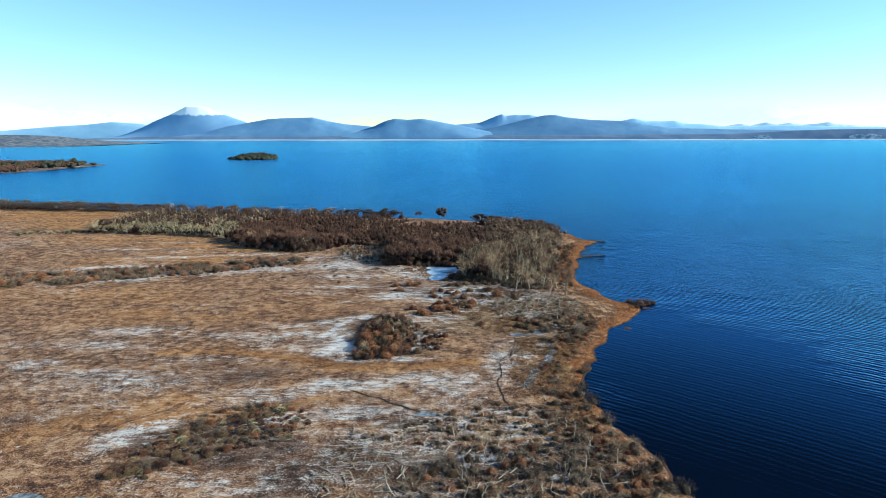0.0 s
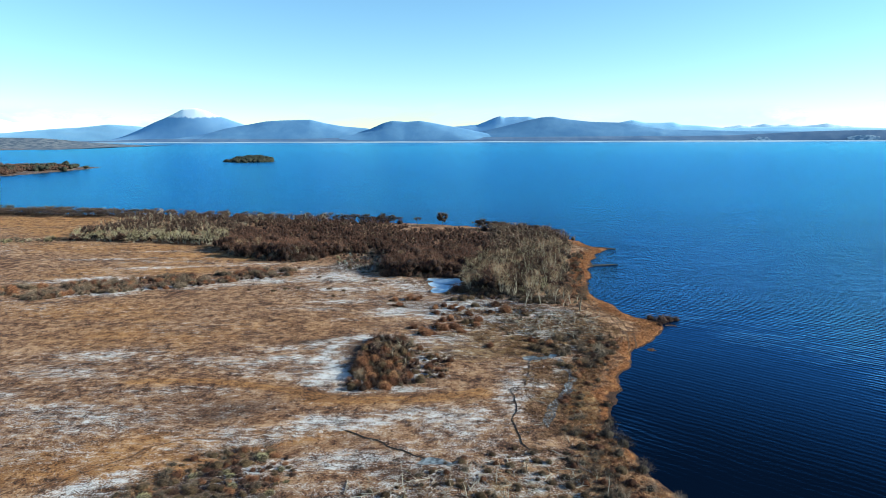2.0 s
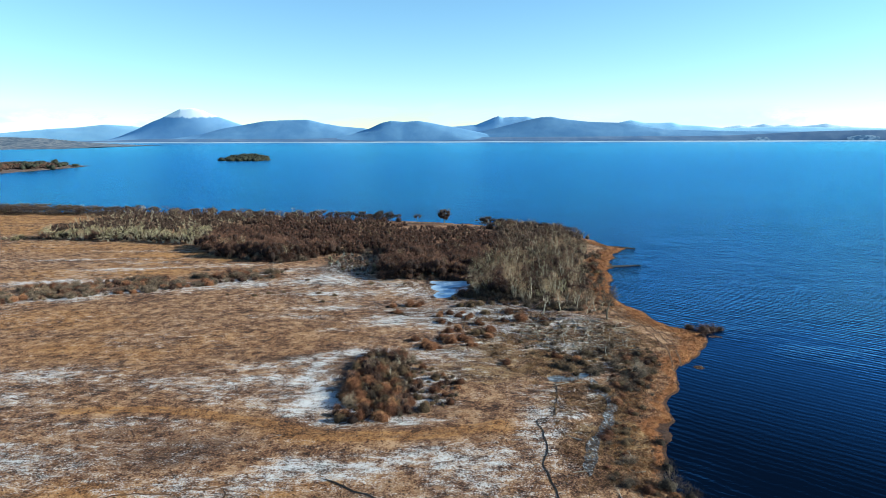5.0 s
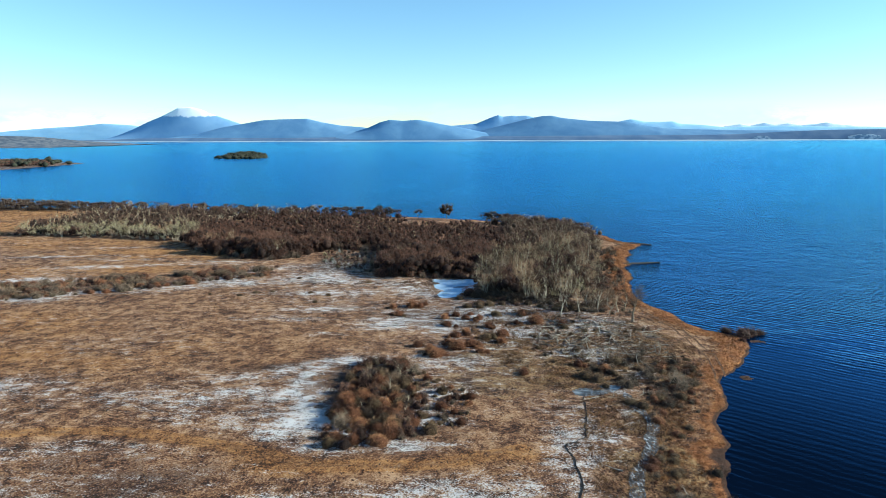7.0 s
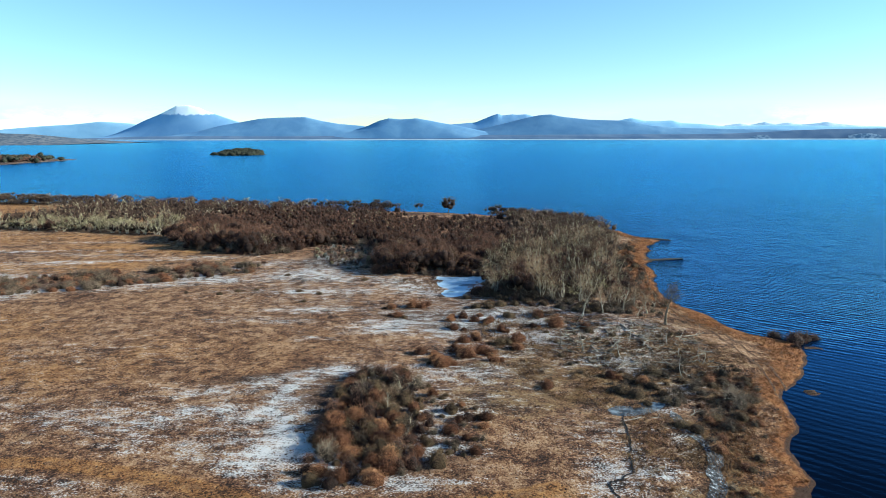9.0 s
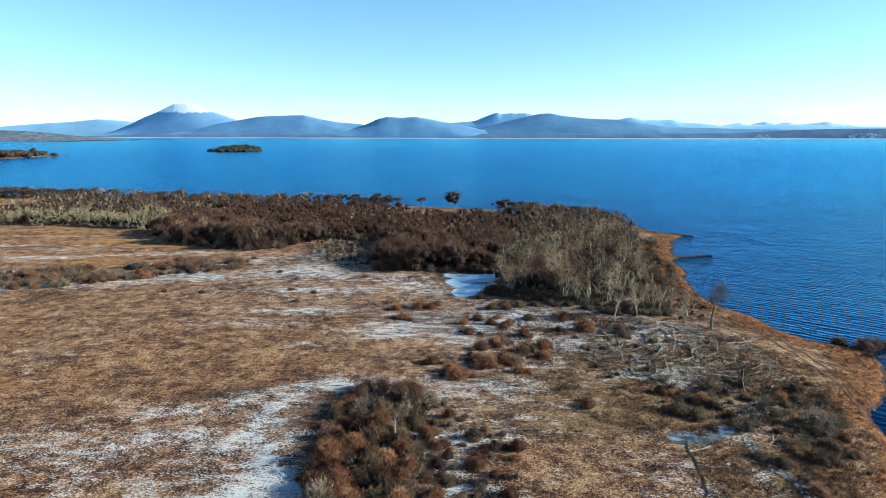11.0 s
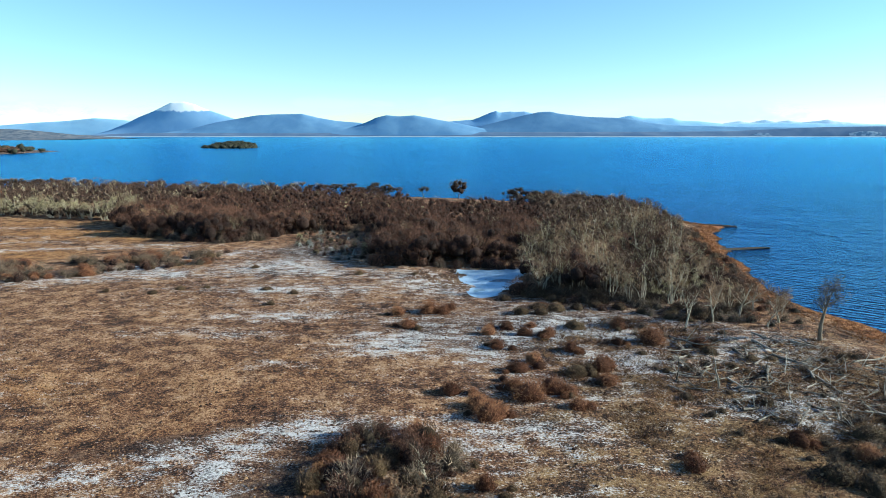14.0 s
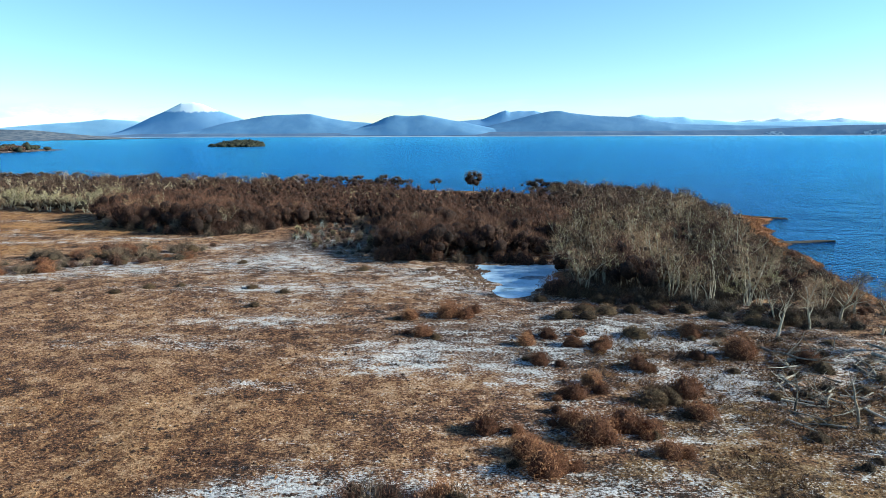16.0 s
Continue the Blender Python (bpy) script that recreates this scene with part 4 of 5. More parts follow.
    half = np.column_stack([r.uniform(0.9, 1.6, n), r.uniform(0.9, 1.5, n), r.uniform(0.55, 1.0, n)])
    for q in range(n):
        p2, r2 = limb(r, pts[int(r.integers(2, 5))], ctr[q] - pts[3] + np.array([0, 0, 0.3]), np.linalg.norm(ctr[q] - pts[3]), rad[3] * 0.55, 0.16, 3)
        tube(V, F, p2, r2, 3)
    twig, mass = lobes(r, ctr, half, 1000 if fine else 180, 0.024 if fine else 0.055, 0.55, 0.66, HEART, 0.35, 0.84, 0.20)
    return (np.concatenate(V), np.array(F)), twig, mass, None


def ball(level):
    bm = bmesh.new()
    bmesh.ops.create_icosphere(bm, subdivisions=level, radius=1.0)
    v = np.array([x.co[:] for x in bm.verts])
    f = np.array([[x.index for x in q.verts] for q in bm.faces])
    bm.free()
    return v, f


HEART = ball(1)
DOME = ball(2)
TREE_KINDS = {
    "russet": ((4.6, 7.0), M_DARKBARK, M_BROWN, M_BROWNMASS, "bare russet-twigged southern beech at the moor's edge"),
    "grey": ((5.8, 8.6), M_BARK, M_GREY, M_WOODMASS, "bare grey southern beech with pale lichened stems"),
    "lichen": ((3.6, 5.8), M_BARK, M_FLAG, M_GREYMASS, "small tree hung with pale green lichen"),
    "shore": ((5.2, 7.6), M_DARKBARK, M_FLAG, M_BROWNMASS, "dark wind-bent flat-topped tree on the shore"),
}


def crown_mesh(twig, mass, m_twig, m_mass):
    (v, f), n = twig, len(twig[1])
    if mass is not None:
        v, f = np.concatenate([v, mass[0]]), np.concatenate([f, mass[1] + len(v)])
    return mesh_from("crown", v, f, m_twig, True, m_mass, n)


protos, shapes = {}, {}
for t_i, (key, ((h0, h1), bark, twig_m, mass_m, label)) in enumerate(TREE_KINDS.items()):
    protos[key], shapes[key] = [], []
    for v_i in range(6):
        h = h0 + (h1 - h0) * v_i / 5
        wood, twig, mass, tufts = make_tree(100 * t_i + v_i, h, key)
        protos[key].append((mesh_from("trunk", *wood, bark, True), crown_mesh(twig, mass, twig_m, mass_m), mesh_from("lichen", *tufts, M_LICHEN) if tufts else None))
        shapes[key].append(make_tree(100 * t_i + v_i + 50, h, key, False))


def plant_tree(key, x, y, size=1.0, label="", group=""):
    trunk, crown, tufts = protos[key][rng.integers(0, 6)]
    root = new(key + "_tree")
    root.matrix_world = pose(x, y, float(ground_z(x, y)), 0, 0, rng.uniform(0, 360) if key != "shore" else rng.uniform(-25, 25)) @ Matrix.Diagonal((size * rng.uniform(0.85, 1.2), size * rng.uniform(0.85, 1.2), size, 1))
    part("trunk", trunk, root)
    part("crown", crown, root)
    if tufts is not None:
        tagged(part("lichen", tufts, root, "pale yellow-green lichen tufts"), kind="stuff")
    return tagged(root, label or TREE_KINDS[key][4], "tree", group or key + " trees")


def scatter(poly, gap, jitter=0.45):
    """Points about gap apart inside a plan outline."""
    poly = np.asarray(poly, float)
    lo, hi = poly.min(0), poly.max(0)
    gx, gy = np.meshgrid(np.arange(lo[0], hi[0], gap), np.arange(lo[1], hi[1], gap * 0.87))
    gx[1::2] += gap / 2
    pts = np.column_stack([gx.ravel(), gy.ravel()]) + rng.uniform(-jitter, jitter, (gx.size, 2)) * gap
    return pts[inside(poly, pts[:, 0], pts[:, 1])]


def woodland(name, jobs, label, twig, bark, mass=M_BROWNMASS):
    """Many trees that cannot be counted, as one object with its trunks, crowns and lichen."""
    bins = {"trunks": [], "twigs": [], "mass": [], "lichen": []}
    for key, x, y, size in jobs:
        ang = rng.uniform(0, 2 * np.pi) if key != "shore" else rng.uniform(-0.4, 0.4)
        rot = np.array([[math.cos(ang), -math.sin(ang), 0], [math.sin(ang), math.cos(ang), 0], [0, 0, 1]]).T * size
        at = np.array([x, y, float(ground_z(x, y))])
        for slot, mesh in zip(bins, shapes[key][rng.integers(0, 6)]):
            if mesh is not None:
                bins[slot].append((mesh[0] @ rot + at, mesh[1]))

    def joined(pairs):
        start = np.cumsum([0] + [len(v) for v, _ in pairs])
        return np.concatenate([v for v, _ in pairs]), np.concatenate([f + k for (_, f), k in zip(pairs, start)])

    root = tagged(new(name), label, "woodland", kind="stuff")
    part("trunks", mesh_from("trunks", *joined(bins["trunks"]), bark, True), root)
    part("crowns", crown_mesh(joined(bins["twigs"]), joined(bins["mass"]) if bins["mass"] else None, twig, mass), root)
    if bins["lichen"]:
        tagged(part("lichen", mesh_from("lichen", *joined(bins["lichen"]), M_LICHEN), root, "pale yellow-green lichen tufts"), kind="stuff")
    return root


RUSSET = [(-99, 299), (-85, 284), (-63, 274), (-51, 278), (-45, 290), (-25, 286), (-21, 264), (-21, 248), (5, 248), (9, 262), (18, 300), (12, 348), (-20, 352), (-40, 366), (-72, 374), (-100, 372), (-108, 330)]
GREY = [(6, 247), (6, 229), (17, 223), (30, 217), (36, 220.5), (40, 238), (44, 262), (50, 295), (53, 325), (42, 342), (18, 348), (18, 300), (9, 262)]
OLIVE = [(-185, 330), (-140, 333), (-108, 326), (-100, 372), (-72, 376), (-72, 388), (-140, 398), (-185, 400)]
LICHEN = [(-178, 316), (-127, 312), (-105, 306), (-100, 312), (-106, 326), (-140, 333), (-180, 329)]


def edge_height(x, y):
    """Share of the full height that trees reach near the wind-clipped lakeward edge."""
    return min(1.0, 0.62 + max(0.0, 37 + (y - 220.5) * 0.163 - x) / 16 + max(0.0, (y - 258) / 60))


def split_front(points, key, keep, score):
    order = np.argsort([score(p) for p in points])
    return points[order[:keep]], points[order[keep:]]


pts = scatter(RUSSET, 3.2)
front, back = split_front(pts, "russet", 225, lambda p: p[1] - 0.25 * abs(p[0]))
for x, y in front:
    k = rng.random()
    plant_tree("russet" if k < 0.82 else "grey" if k < 0.92 else "lichen", x, y, rng.uniform(0.5, 1.28) * (1.0 if k < 0.82 else 0.8))
rest = [("russet" if rng.random() < 0.9 else "grey", x, y, rng.uniform(0.7, 1.12) * (0.66 if y > 332 and x > -40 else 0.85 if y > 315 else 1.0)) for x, y in back if rng.random() < 0.55]
pts = scatter(GREY, 3.35)
pts = pts[(pts[:, 1] - 0.9 * pts[:, 0] > 197) | (rng.random(len(pts)) < 0.55)]
front, back = split_front(pts, "grey", 220, lambda p: p[1] - 0.9 * p[0])
for x, y in front:
    low = edge_height(x, y)
    k = rng.random()
    plant_tree("lichen" if k < 0.24 and y - 0.9 * x < 205 else "grey" if x > 16 and k < 0.85 or k < 0.75 else "russet", x, y, rng.uniform(0.62, 1.08) * low * (0.85 if k < 0.24 else 1.0))
woodland("russet_woodland", rest, "dense bare russet woodland on the headland", M_BROWN, M_DARKBARK)
rest = [("grey", x, y, rng.uniform(0.7, 1.0) * edge_height(x, y)) if rng.random() < 0.4 else ("russet", x, y, rng.uniform(0.85, 1.2) * edge_height(x, y)) for x, y in back if rng.random() < 0.62]
woodland("grey_woodland", rest, "dense bare grey woodland by the lake", M_GREYRED, M_BARK, M_WOODMASS)
pts = scatter(LICHEN, 3.3)
for x, y in pts[:190]:
    k = rng.random()
    plant_tree("lichen" if k < 0.68 else "grey" if k < 0.84 else "russet", x, y, rng.uniform(0.6, 1.3) * (1.0 if k < 0.68 else 0.62))
pts = scatter(OLIVE, 4.4)
woodland("olive_woodland", [("grey" if rng.random() < 0.38 else "russet", x, y, rng.uniform(0.65, 0.95)) for x, y in pts], "bare brown woodland with some olive lichen", M_GREYRED, M_BARK, M_BROWNMASS)

# wind-bent trees along the far shore, with a gap that two trees stand in
LEFT_SHORE = [(-186, 396), (-186, 408), (-226, 416), (-320, 426), (-320, 412), (-230, 401)]
woodland("shore_woodland", [("shore", x, y, rng.uniform(0.65, 0.95)) if rng.random() < 0.55 else ("russet", x, y, rng.uniform(0.4, 0.6)) for x, y in scatter(LEFT_SHORE, 2.9)], "dense wind-bent trees along the lake shore", M_FLAG, M_DARKBARK)
FAR_EDGE = curve_through([(46, 338), (28, 352), (8, 362), (-30, 378), (-70, 384), (-145, 399), (-226, 413), (-305, 422)], 10)
for a, b in zip(FAR_EDGE[:-1], FAR_EDGE[1:]):
    if -29 < a[0] < 15:
        continue
    for k in range(3):
        f = rng.random()
        p = a + (b - a) * f + rng.normal(0, 2.2, 2)
        plant_tree("shore" if rng.random() < 0.85 else "grey", p[0], p[1], rng.uniform(0.55, 0.88))
plant_tree("shore", -20, 374, 0.75, "small dark wind-bent tree standing alone on the shore")


def lone_tree(seed, x, y, height, label, turn=0, stout=0.026, low=0.30, width=0.018, count=1000, twig=M_GREY, bark=M_BARK):
    r = np.random.default_rng(seed)
    wood, tips = skeleton_of(r, height, height * 0.46, 1, low, 0.75, 11, stout, (0.0, 0.15), True)
    root = new("lone_tree")
    root.matrix_world = pose(x, y, float(ground_z(x, y)), 0, 0, turn)
    part("trunk", mesh_from("trunk", *wood, bark, True), root)
    part("crown", mesh_from("crown", *spray(r, tips, max(4, count // len(tips)), 0.085 * height, width, 0.4, 0.035 * height), twig), root)
    return tagged(root, label, "tree")




def shore_round(seed, x, y, height, label):
    """A bare tree with a dense round crown on a short trunk."""
    r = np.random.default_rng(seed)
    wood, _ = skeleton_of(r, height * 0.9, height * 0.4, 1, 0.35, 0.6, 9, 0.03, (0.0, 0.1), True)
    n = 11
    a, f = np.arange(n) * 2.4, (np.arange(n) + 0.5) / n
    rad = height * 0.30 * np.sqrt(1.05 - (2 * f - 1) ** 2)
    ctr = np.column_stack([np.cos(a) * rad, np.sin(a) * rad, height * (0.36 + 0.50 * f)])
    half = np.full((n, 3), height * 0.21) * r.uniform(0.8, 1.2, (n, 1))
    twig, mass = lobes(r, ctr, half, 2000, 0.028, 0.6, 0.62, HEART, 0.4, 0.85, 0.2)
    root = new("lone_tree")
    root.matrix_world = pose(x, y, float(ground_z(x, y)))
    part("trunk", mesh_from("trunk", *wood, M_DARKBARK, True), root)
    part("crown", crown_mesh(twig, mass, M_FLAG, M_BROWNMASS), root)
    return tagged(root, label, "tree")


shore_round(930, -6.6, 372, 7.6, "round-crowned bare tree standing alone on the shore")
lone_tree(911, 39.3, 206, 7.8, "gnarled grey tree with a thick forked trunk beside the beach", 0, 0.040, 0.50, 0.018, 1500, M_FLAG, M_SNAGBARK)
lone_tree(903, 24.5, 210.5, 6.2, "pale bare forked tree in front of the grey wood")
lone_tree(905, 33.8, 216, 7.0, "slender bare grey tree at the wood's corner")
lone_tree(907, 29, 213, 6.0, "thin bare grey tree at the wood's corner")
for k, (x, y) in enumerate([(27, 216.5), (31.5, 218), (36.5, 218), (38, 213.5), (40.5, 218), (35.5, 211.5)]):
    lone_tree(920 + k, x, y, 4.6 + 0.5 * (k % 4), "thin bare grey tree at the wood's corner")
for k, (x, y) in enumerate([(25, 104), (30, 112), (21, 98), (33, 107), (27, 118), (15, 96), (36, 97), (-8, 166), (-11, 160)]):
    lone_tree(940 + k, x, y, 2.6 + 0.4 * (k % 4), "thin bare grey sapling among low shrubs")
lone_tree(913, -6.5, 171, 4.6, "thin bare shrub tree among russet bushes")
lone_tree(915, -5, 158, 3.8, "spindly pale shrub tree among russet bushes")


# ---- bushes ----
def bush_mesh(name, seed, count, radius, height, material, mass, width, loose=0.25, heart=0.80):
    """A lumpy dome of short stems over a core painted dark for inner shade."""
    r = np.random.default_rng(seed)

    def lump(a, e):
        return 0.72 + 0.56 * smooth_noise(np.cos(a) * np.sin(e) * 2 + 9, np.sin(a) * np.sin(e) * 2 + 9 + np.cos(e), 0.75, seed, 2)

    a, e = r.uniform(0, 2 * np.pi, count), np.arccos(r.uniform(0.0, 1.0, count))
    out = np.stack([np.cos(a) * np.sin(e), np.sin(a) * np.sin(e), np.cos(e)], -1)
    end = out * np.array([radius, radius, height]) * lump(a, e)[:, None]
    start = end * r.uniform(0.5 * heart + 0.3, 1.03, (count, 1)) + r.normal(0, 0.04, (count, 3))
    end = start + (out * (0.35 + loose) + r.normal(0, 0.55, (count, 3)) + np.array([0, 0, 0.2])) * (0.12 + 0.28 * loose)
    s = np.cross(end - start, r.normal(0, 1, (count, 3)))
    s = s / (np.linalg.norm(s, axis=1, keepdims=True) + 1e-9) * width * r.uniform(0.6, 1.5, (count, 1))
    v = np.stack([start - s, start + s, end], 1).reshape(-1, 3)
    f = np.arange(count * 3).reshape(-1, 3)
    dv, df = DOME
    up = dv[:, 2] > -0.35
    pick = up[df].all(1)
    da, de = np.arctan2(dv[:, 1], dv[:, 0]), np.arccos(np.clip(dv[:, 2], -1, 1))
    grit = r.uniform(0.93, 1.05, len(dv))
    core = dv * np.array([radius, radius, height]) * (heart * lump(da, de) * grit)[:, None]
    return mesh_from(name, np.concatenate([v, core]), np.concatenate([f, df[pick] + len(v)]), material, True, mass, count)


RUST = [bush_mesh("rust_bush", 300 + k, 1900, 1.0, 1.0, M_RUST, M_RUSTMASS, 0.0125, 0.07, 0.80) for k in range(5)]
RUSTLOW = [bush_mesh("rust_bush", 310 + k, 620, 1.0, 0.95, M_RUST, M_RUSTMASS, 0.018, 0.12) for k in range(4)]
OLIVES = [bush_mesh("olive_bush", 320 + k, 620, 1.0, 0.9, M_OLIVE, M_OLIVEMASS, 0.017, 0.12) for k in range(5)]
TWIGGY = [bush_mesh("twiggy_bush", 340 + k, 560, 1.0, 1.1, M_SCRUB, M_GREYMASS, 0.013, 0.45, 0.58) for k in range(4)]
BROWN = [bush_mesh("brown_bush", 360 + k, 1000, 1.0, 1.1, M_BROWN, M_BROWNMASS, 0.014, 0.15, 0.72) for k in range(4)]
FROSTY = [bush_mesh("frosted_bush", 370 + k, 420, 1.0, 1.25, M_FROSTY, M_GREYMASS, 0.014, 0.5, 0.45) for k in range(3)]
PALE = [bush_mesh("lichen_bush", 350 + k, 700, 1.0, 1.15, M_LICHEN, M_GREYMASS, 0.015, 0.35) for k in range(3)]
BUSH = {"rust": (RUST, "dense rounded russet bush in frosted grass"), "russet": (RUSTLOW, "low russet bush on the moor"), "olive": (OLIVES, "low olive-brown bush on the moor"),
        "frosted": (FROSTY, "small dead shrub white with frost"), "brown": (BROWN, "dark brown twiggy shrub at the wood's edge"), "twiggy": (TWIGGY, "bare grey twiggy shrub"), "pale": (PALE, "shrub covered in pale lichen")}


JOINED = {"twiggy": [], "olive": []}


def bush(key, x, y, radius, tall=1.0, label="", joined=False):
    meshes, text = BUSH[key]
    me = meshes[rng.integers(0, len(meshes))]
    at = pose(x, y, float(ground_z(x, y)) - 0.04, rng.uniform(-5, 5), rng.uniform(-5, 5), rng.uniform(0, 360)) @ Matrix.Diagonal((radius, radius * rng.uniform(0.75, 1.1), radius * tall, 1))
    if joined:
        JOINED[key].append((me, np.array(at)))
        return None
    ob = new(key + "_bush", me)
    ob.matrix_world = at
    return tagged(ob, label or text, "bush", key + " bushes")


SINGLE = [(-1.1, 207.5), (1.3, 210), (3.6, 207.2), (6.4, 206.6), (16, 211), (14.3, 204), (18.6, 204.8), (-0.3, 202.1), (8.3, 201.4), (10.8, 195.9), (10.5, 191.9), (3.5, 197.4), (1.7, 194.8), (0.7, 190.1), (2.1, 188),
          (4.6, 189.5), (6.1, 188.8), (6.4, 185.5), (-1.7, 183.4), (-2.9, 185.2), (-5.3, 188.4), (-11.5, 210), (-9, 217), (-13.5, 216), (7, 220), (13.5, 175.4), (23.3, 179.5), (27.4, 177.3)]
LARGE = {(16, 211), (18.6, 204.8), (10.8, 195.9), (2.1, 188), (4.6, 189.5), (-1.7, 183.4), (-9, 217)}
for x, y in SINGLE:
    r = rng.uniform(1.55, 1.85) if (x, y) in LARGE else rng.uniform(0.95, 1.3)
    bush("rust", x, y, r, rng.uniform(0.9, 1.12))
    for k in range(rng.integers(1, 4)):
        bush("rust" if rng.random() < 0.7 else "olive", x + rng.normal(0, r * 1.1), y + rng.normal(0, r * 0.8), r * rng.uniform(0.35, 0.7))
for x, y, r in [(3.8, 216.7, 1.4), (6.6, 216.8, 1.3), (10.2, 210.3, 1.5), (7.7, 194.1, 1.7), (9, 194.6, 1.4), (29.7, 180.7, 1.6), (24.8, 196.4, 0.8), (23.5, 174.2, 1.7), (25.4, 172.9, 1.6), (33.1, 166, 1.3), (40, 172.2, 1.4), (29.8, 162.8, 1.2), (28.1, 175.8, 1.3), (28.3, 163.8, 1.2), (24, 200.9, 1.1)]:
    bush("olive", x, y, r, 0.9)
for x, y, r in [(29.6, 169.9, 1.2), (34.1, 182.4, 1.3), (40, 180.9, 1.3), (37.6, 172.1, 1.5), (38.3, 170.2, 1.4), (36, 186, 1.0), (31, 172, 1.0)]:
    bush("twiggy", x, y, r, 1.4)
for x, y, r in [(4.2, 228.6, 2.3), (6.4, 228, 1.9)]:
    bush("brown", x, y, r, 1.0, "large dark shrub at the corner of the frozen pond")
for x, y, r in [(6.5, 219.5, 1.5), (9, 218.5, 1.6), (12, 219, 1.3), (2, 224.5, 1.1), (-43, 244, 0.9), (-33, 220.5, 0.9), (-31, 226.5, 0.9), (-36, 228.5, 0.9), (-23, 240, 1.0), (-50, 228, 0.9), (-53, 225, 0.9), (-61, 226, 0.8), (-46, 229, 0.7), (-13, 240, 0.7)]:
    bush("olive", x, y, r, 0.8)
CLUMP = [(-16.5, 158), (-14.5, 149), (-10, 148), (-2, 152), (4, 156), (5, 166), (0, 171), (-7, 180), (-13, 180.5), (-15.5, 175), (-15.5, 166)]
for x, y in scatter(CLUMP, 2.0):
    dense = x < -5
    if rng.random() < (0.95 if dense else 0.85):
        k = rng.random()
        bush("rust" if k < 0.36 else "brown" if k < 0.58 else "twiggy" if k < 0.72 else "olive", x, y, rng.uniform(0.8, 1.7) if dense else rng.uniform(0.4, 1.1), rng.uniform(0.8, 1.45))
for x, y in scatter(CLUMP, 2.6):
    bush("olive" if rng.random() < 0.5 else "twiggy", x, y, rng.uniform(0.3, 0.6), rng.uniform(0.9, 1.4), joined=True)
HEATHC = [(-42, 99), (-40, 111), (-35, 121), (-27, 125.5), (-20, 124.5), (-16, 118), (-18, 112), (-27, 107), (-36, 99)]
for x, y in scatter(HEATHC, 1.5):
    k = rng.random()
    bush("olive" if k < 0.34 else "brown" if k < 0.50 else "russet" if k < 0.66 else "pale" if k < 0.74 else "twiggy", x, y, rng.uniform(0.3, 1.15), rng.uniform(0.5, 1.0), joined=k < 0.34 or k > 0.74)
HEDGE = [(-150, 204), (-120, 213), (-100, 222), (-84, 228), (-70, 237), (-53, 248), (-54, 259), (-75, 254), (-95, 246), (-134, 231), (-150, 226)]
for x, y in scatter(HEDGE, 2.1):
    if smooth_noise(np.array([x]), np.array([y]), 6.0, 77, 3)[0] > 0.38:
        k = rng.random()
        bush("olive" if k < 0.10 else "russet" if k < 0.34 else "brown" if k < 0.48 else "twiggy", x, y, rng.uniform(0.6, 1.7), rng.uniform(0.7, 1.2), joined=k >= 0.48 or k < 0.10)
STRIP = [(32, 96), (26, 112), (24, 124), (24, 140), (28, 152), (32, 166), (34, 178), (40, 184), (41, 172), (37, 160), (31, 148), (29, 136), (31, 124), (38, 108), (42, 97)]
for x, y in scatter(STRIP, 1.75):
    k = rng.random()
    if smooth_noise(np.array([x]), np.array([y]), 5.0, 57, 2)[0] > 0.34:
        bush("russet" if k < 0.38 else "olive" if k < 0.58 else "twiggy", x, y, rng.uniform(0.4, 1.15) ** 1.3, rng.uniform(0.6, 1.2), joined=k >= 0.6)
SOUTHB = [(0, 92), (2, 104), (10, 112), (26, 112), (34, 96), (30, 84), (5, 84)]
for x, y in scatter(SOUTHB, 2.1):
    k = rng.random()
    bush("twiggy" if k < 0.7 else "russet" if k < 0.85 else "olive", x, y, rng.uniform(0.4, 1.2), rng.uniform(0.7, 1.3), joined=k < 0.6)
for x, y, r in [(31.5, 133, 2.0), (33.5, 130, 1.8), (32, 126.5, 1.4), (34.5, 122, 1.7), (37, 113, 1.5), (39, 107, 1.7), (41, 101, 1.8), (36, 104, 1.8), (33, 138, 1.3), (34, 145, 1.2)]:
    bush("twiggy", x, y, r, 1.0, "large bare twiggy shrub leaning over the water's edge")
for x, y in scatter([(29, 214), (41, 210), (45, 228), (38, 224)], 3.4):
    bush("russet" if rng.random() < 0.5 else "twiggy", x, y, rng.uniform(0.6, 1.3), 1.0)
for x, y in scatter([(37, 222), (41.5, 222), (45.5, 240), (49.5, 262), (56, 298), (52, 298), (44, 262), (40, 238)], 2.6):
    k = rng.random()
    bush("russet" if k < 0.3 else "olive" if k < 0.5 else "twiggy", x, y, rng.uniform(0.5, 1.3), rng.uniform(0.8, 1.4), joined=k >= 0.6)
for x, y in scatter([(-7, 112), (0, 120), (16, 127), (30, 127), (26, 112), (8, 110)], 2.7):
    k = rng.random()
    bush("olive" if k < 0.5 else "russet" if k < 0.7 else "twiggy", x, y, rng.uniform(0.4, 0.95), rng.uniform(0.7, 1.0), joined=k > 0.8)
GLADE = [(-44, 272), (-44, 287), (-26, 284), (-22, 264), (-22, 250), (-30, 252), (-38, 262)]
for x, y in scatter(GLADE, 2.1):
    k = rng.random()
    bush("frosted" if k < 0.22 else "pale" if k < 0.28 else "twiggy" if k < 0.75 else "brown", x, y, rng.uniform(0.3, 0.75), rng.uniform(0.9, 2.0))
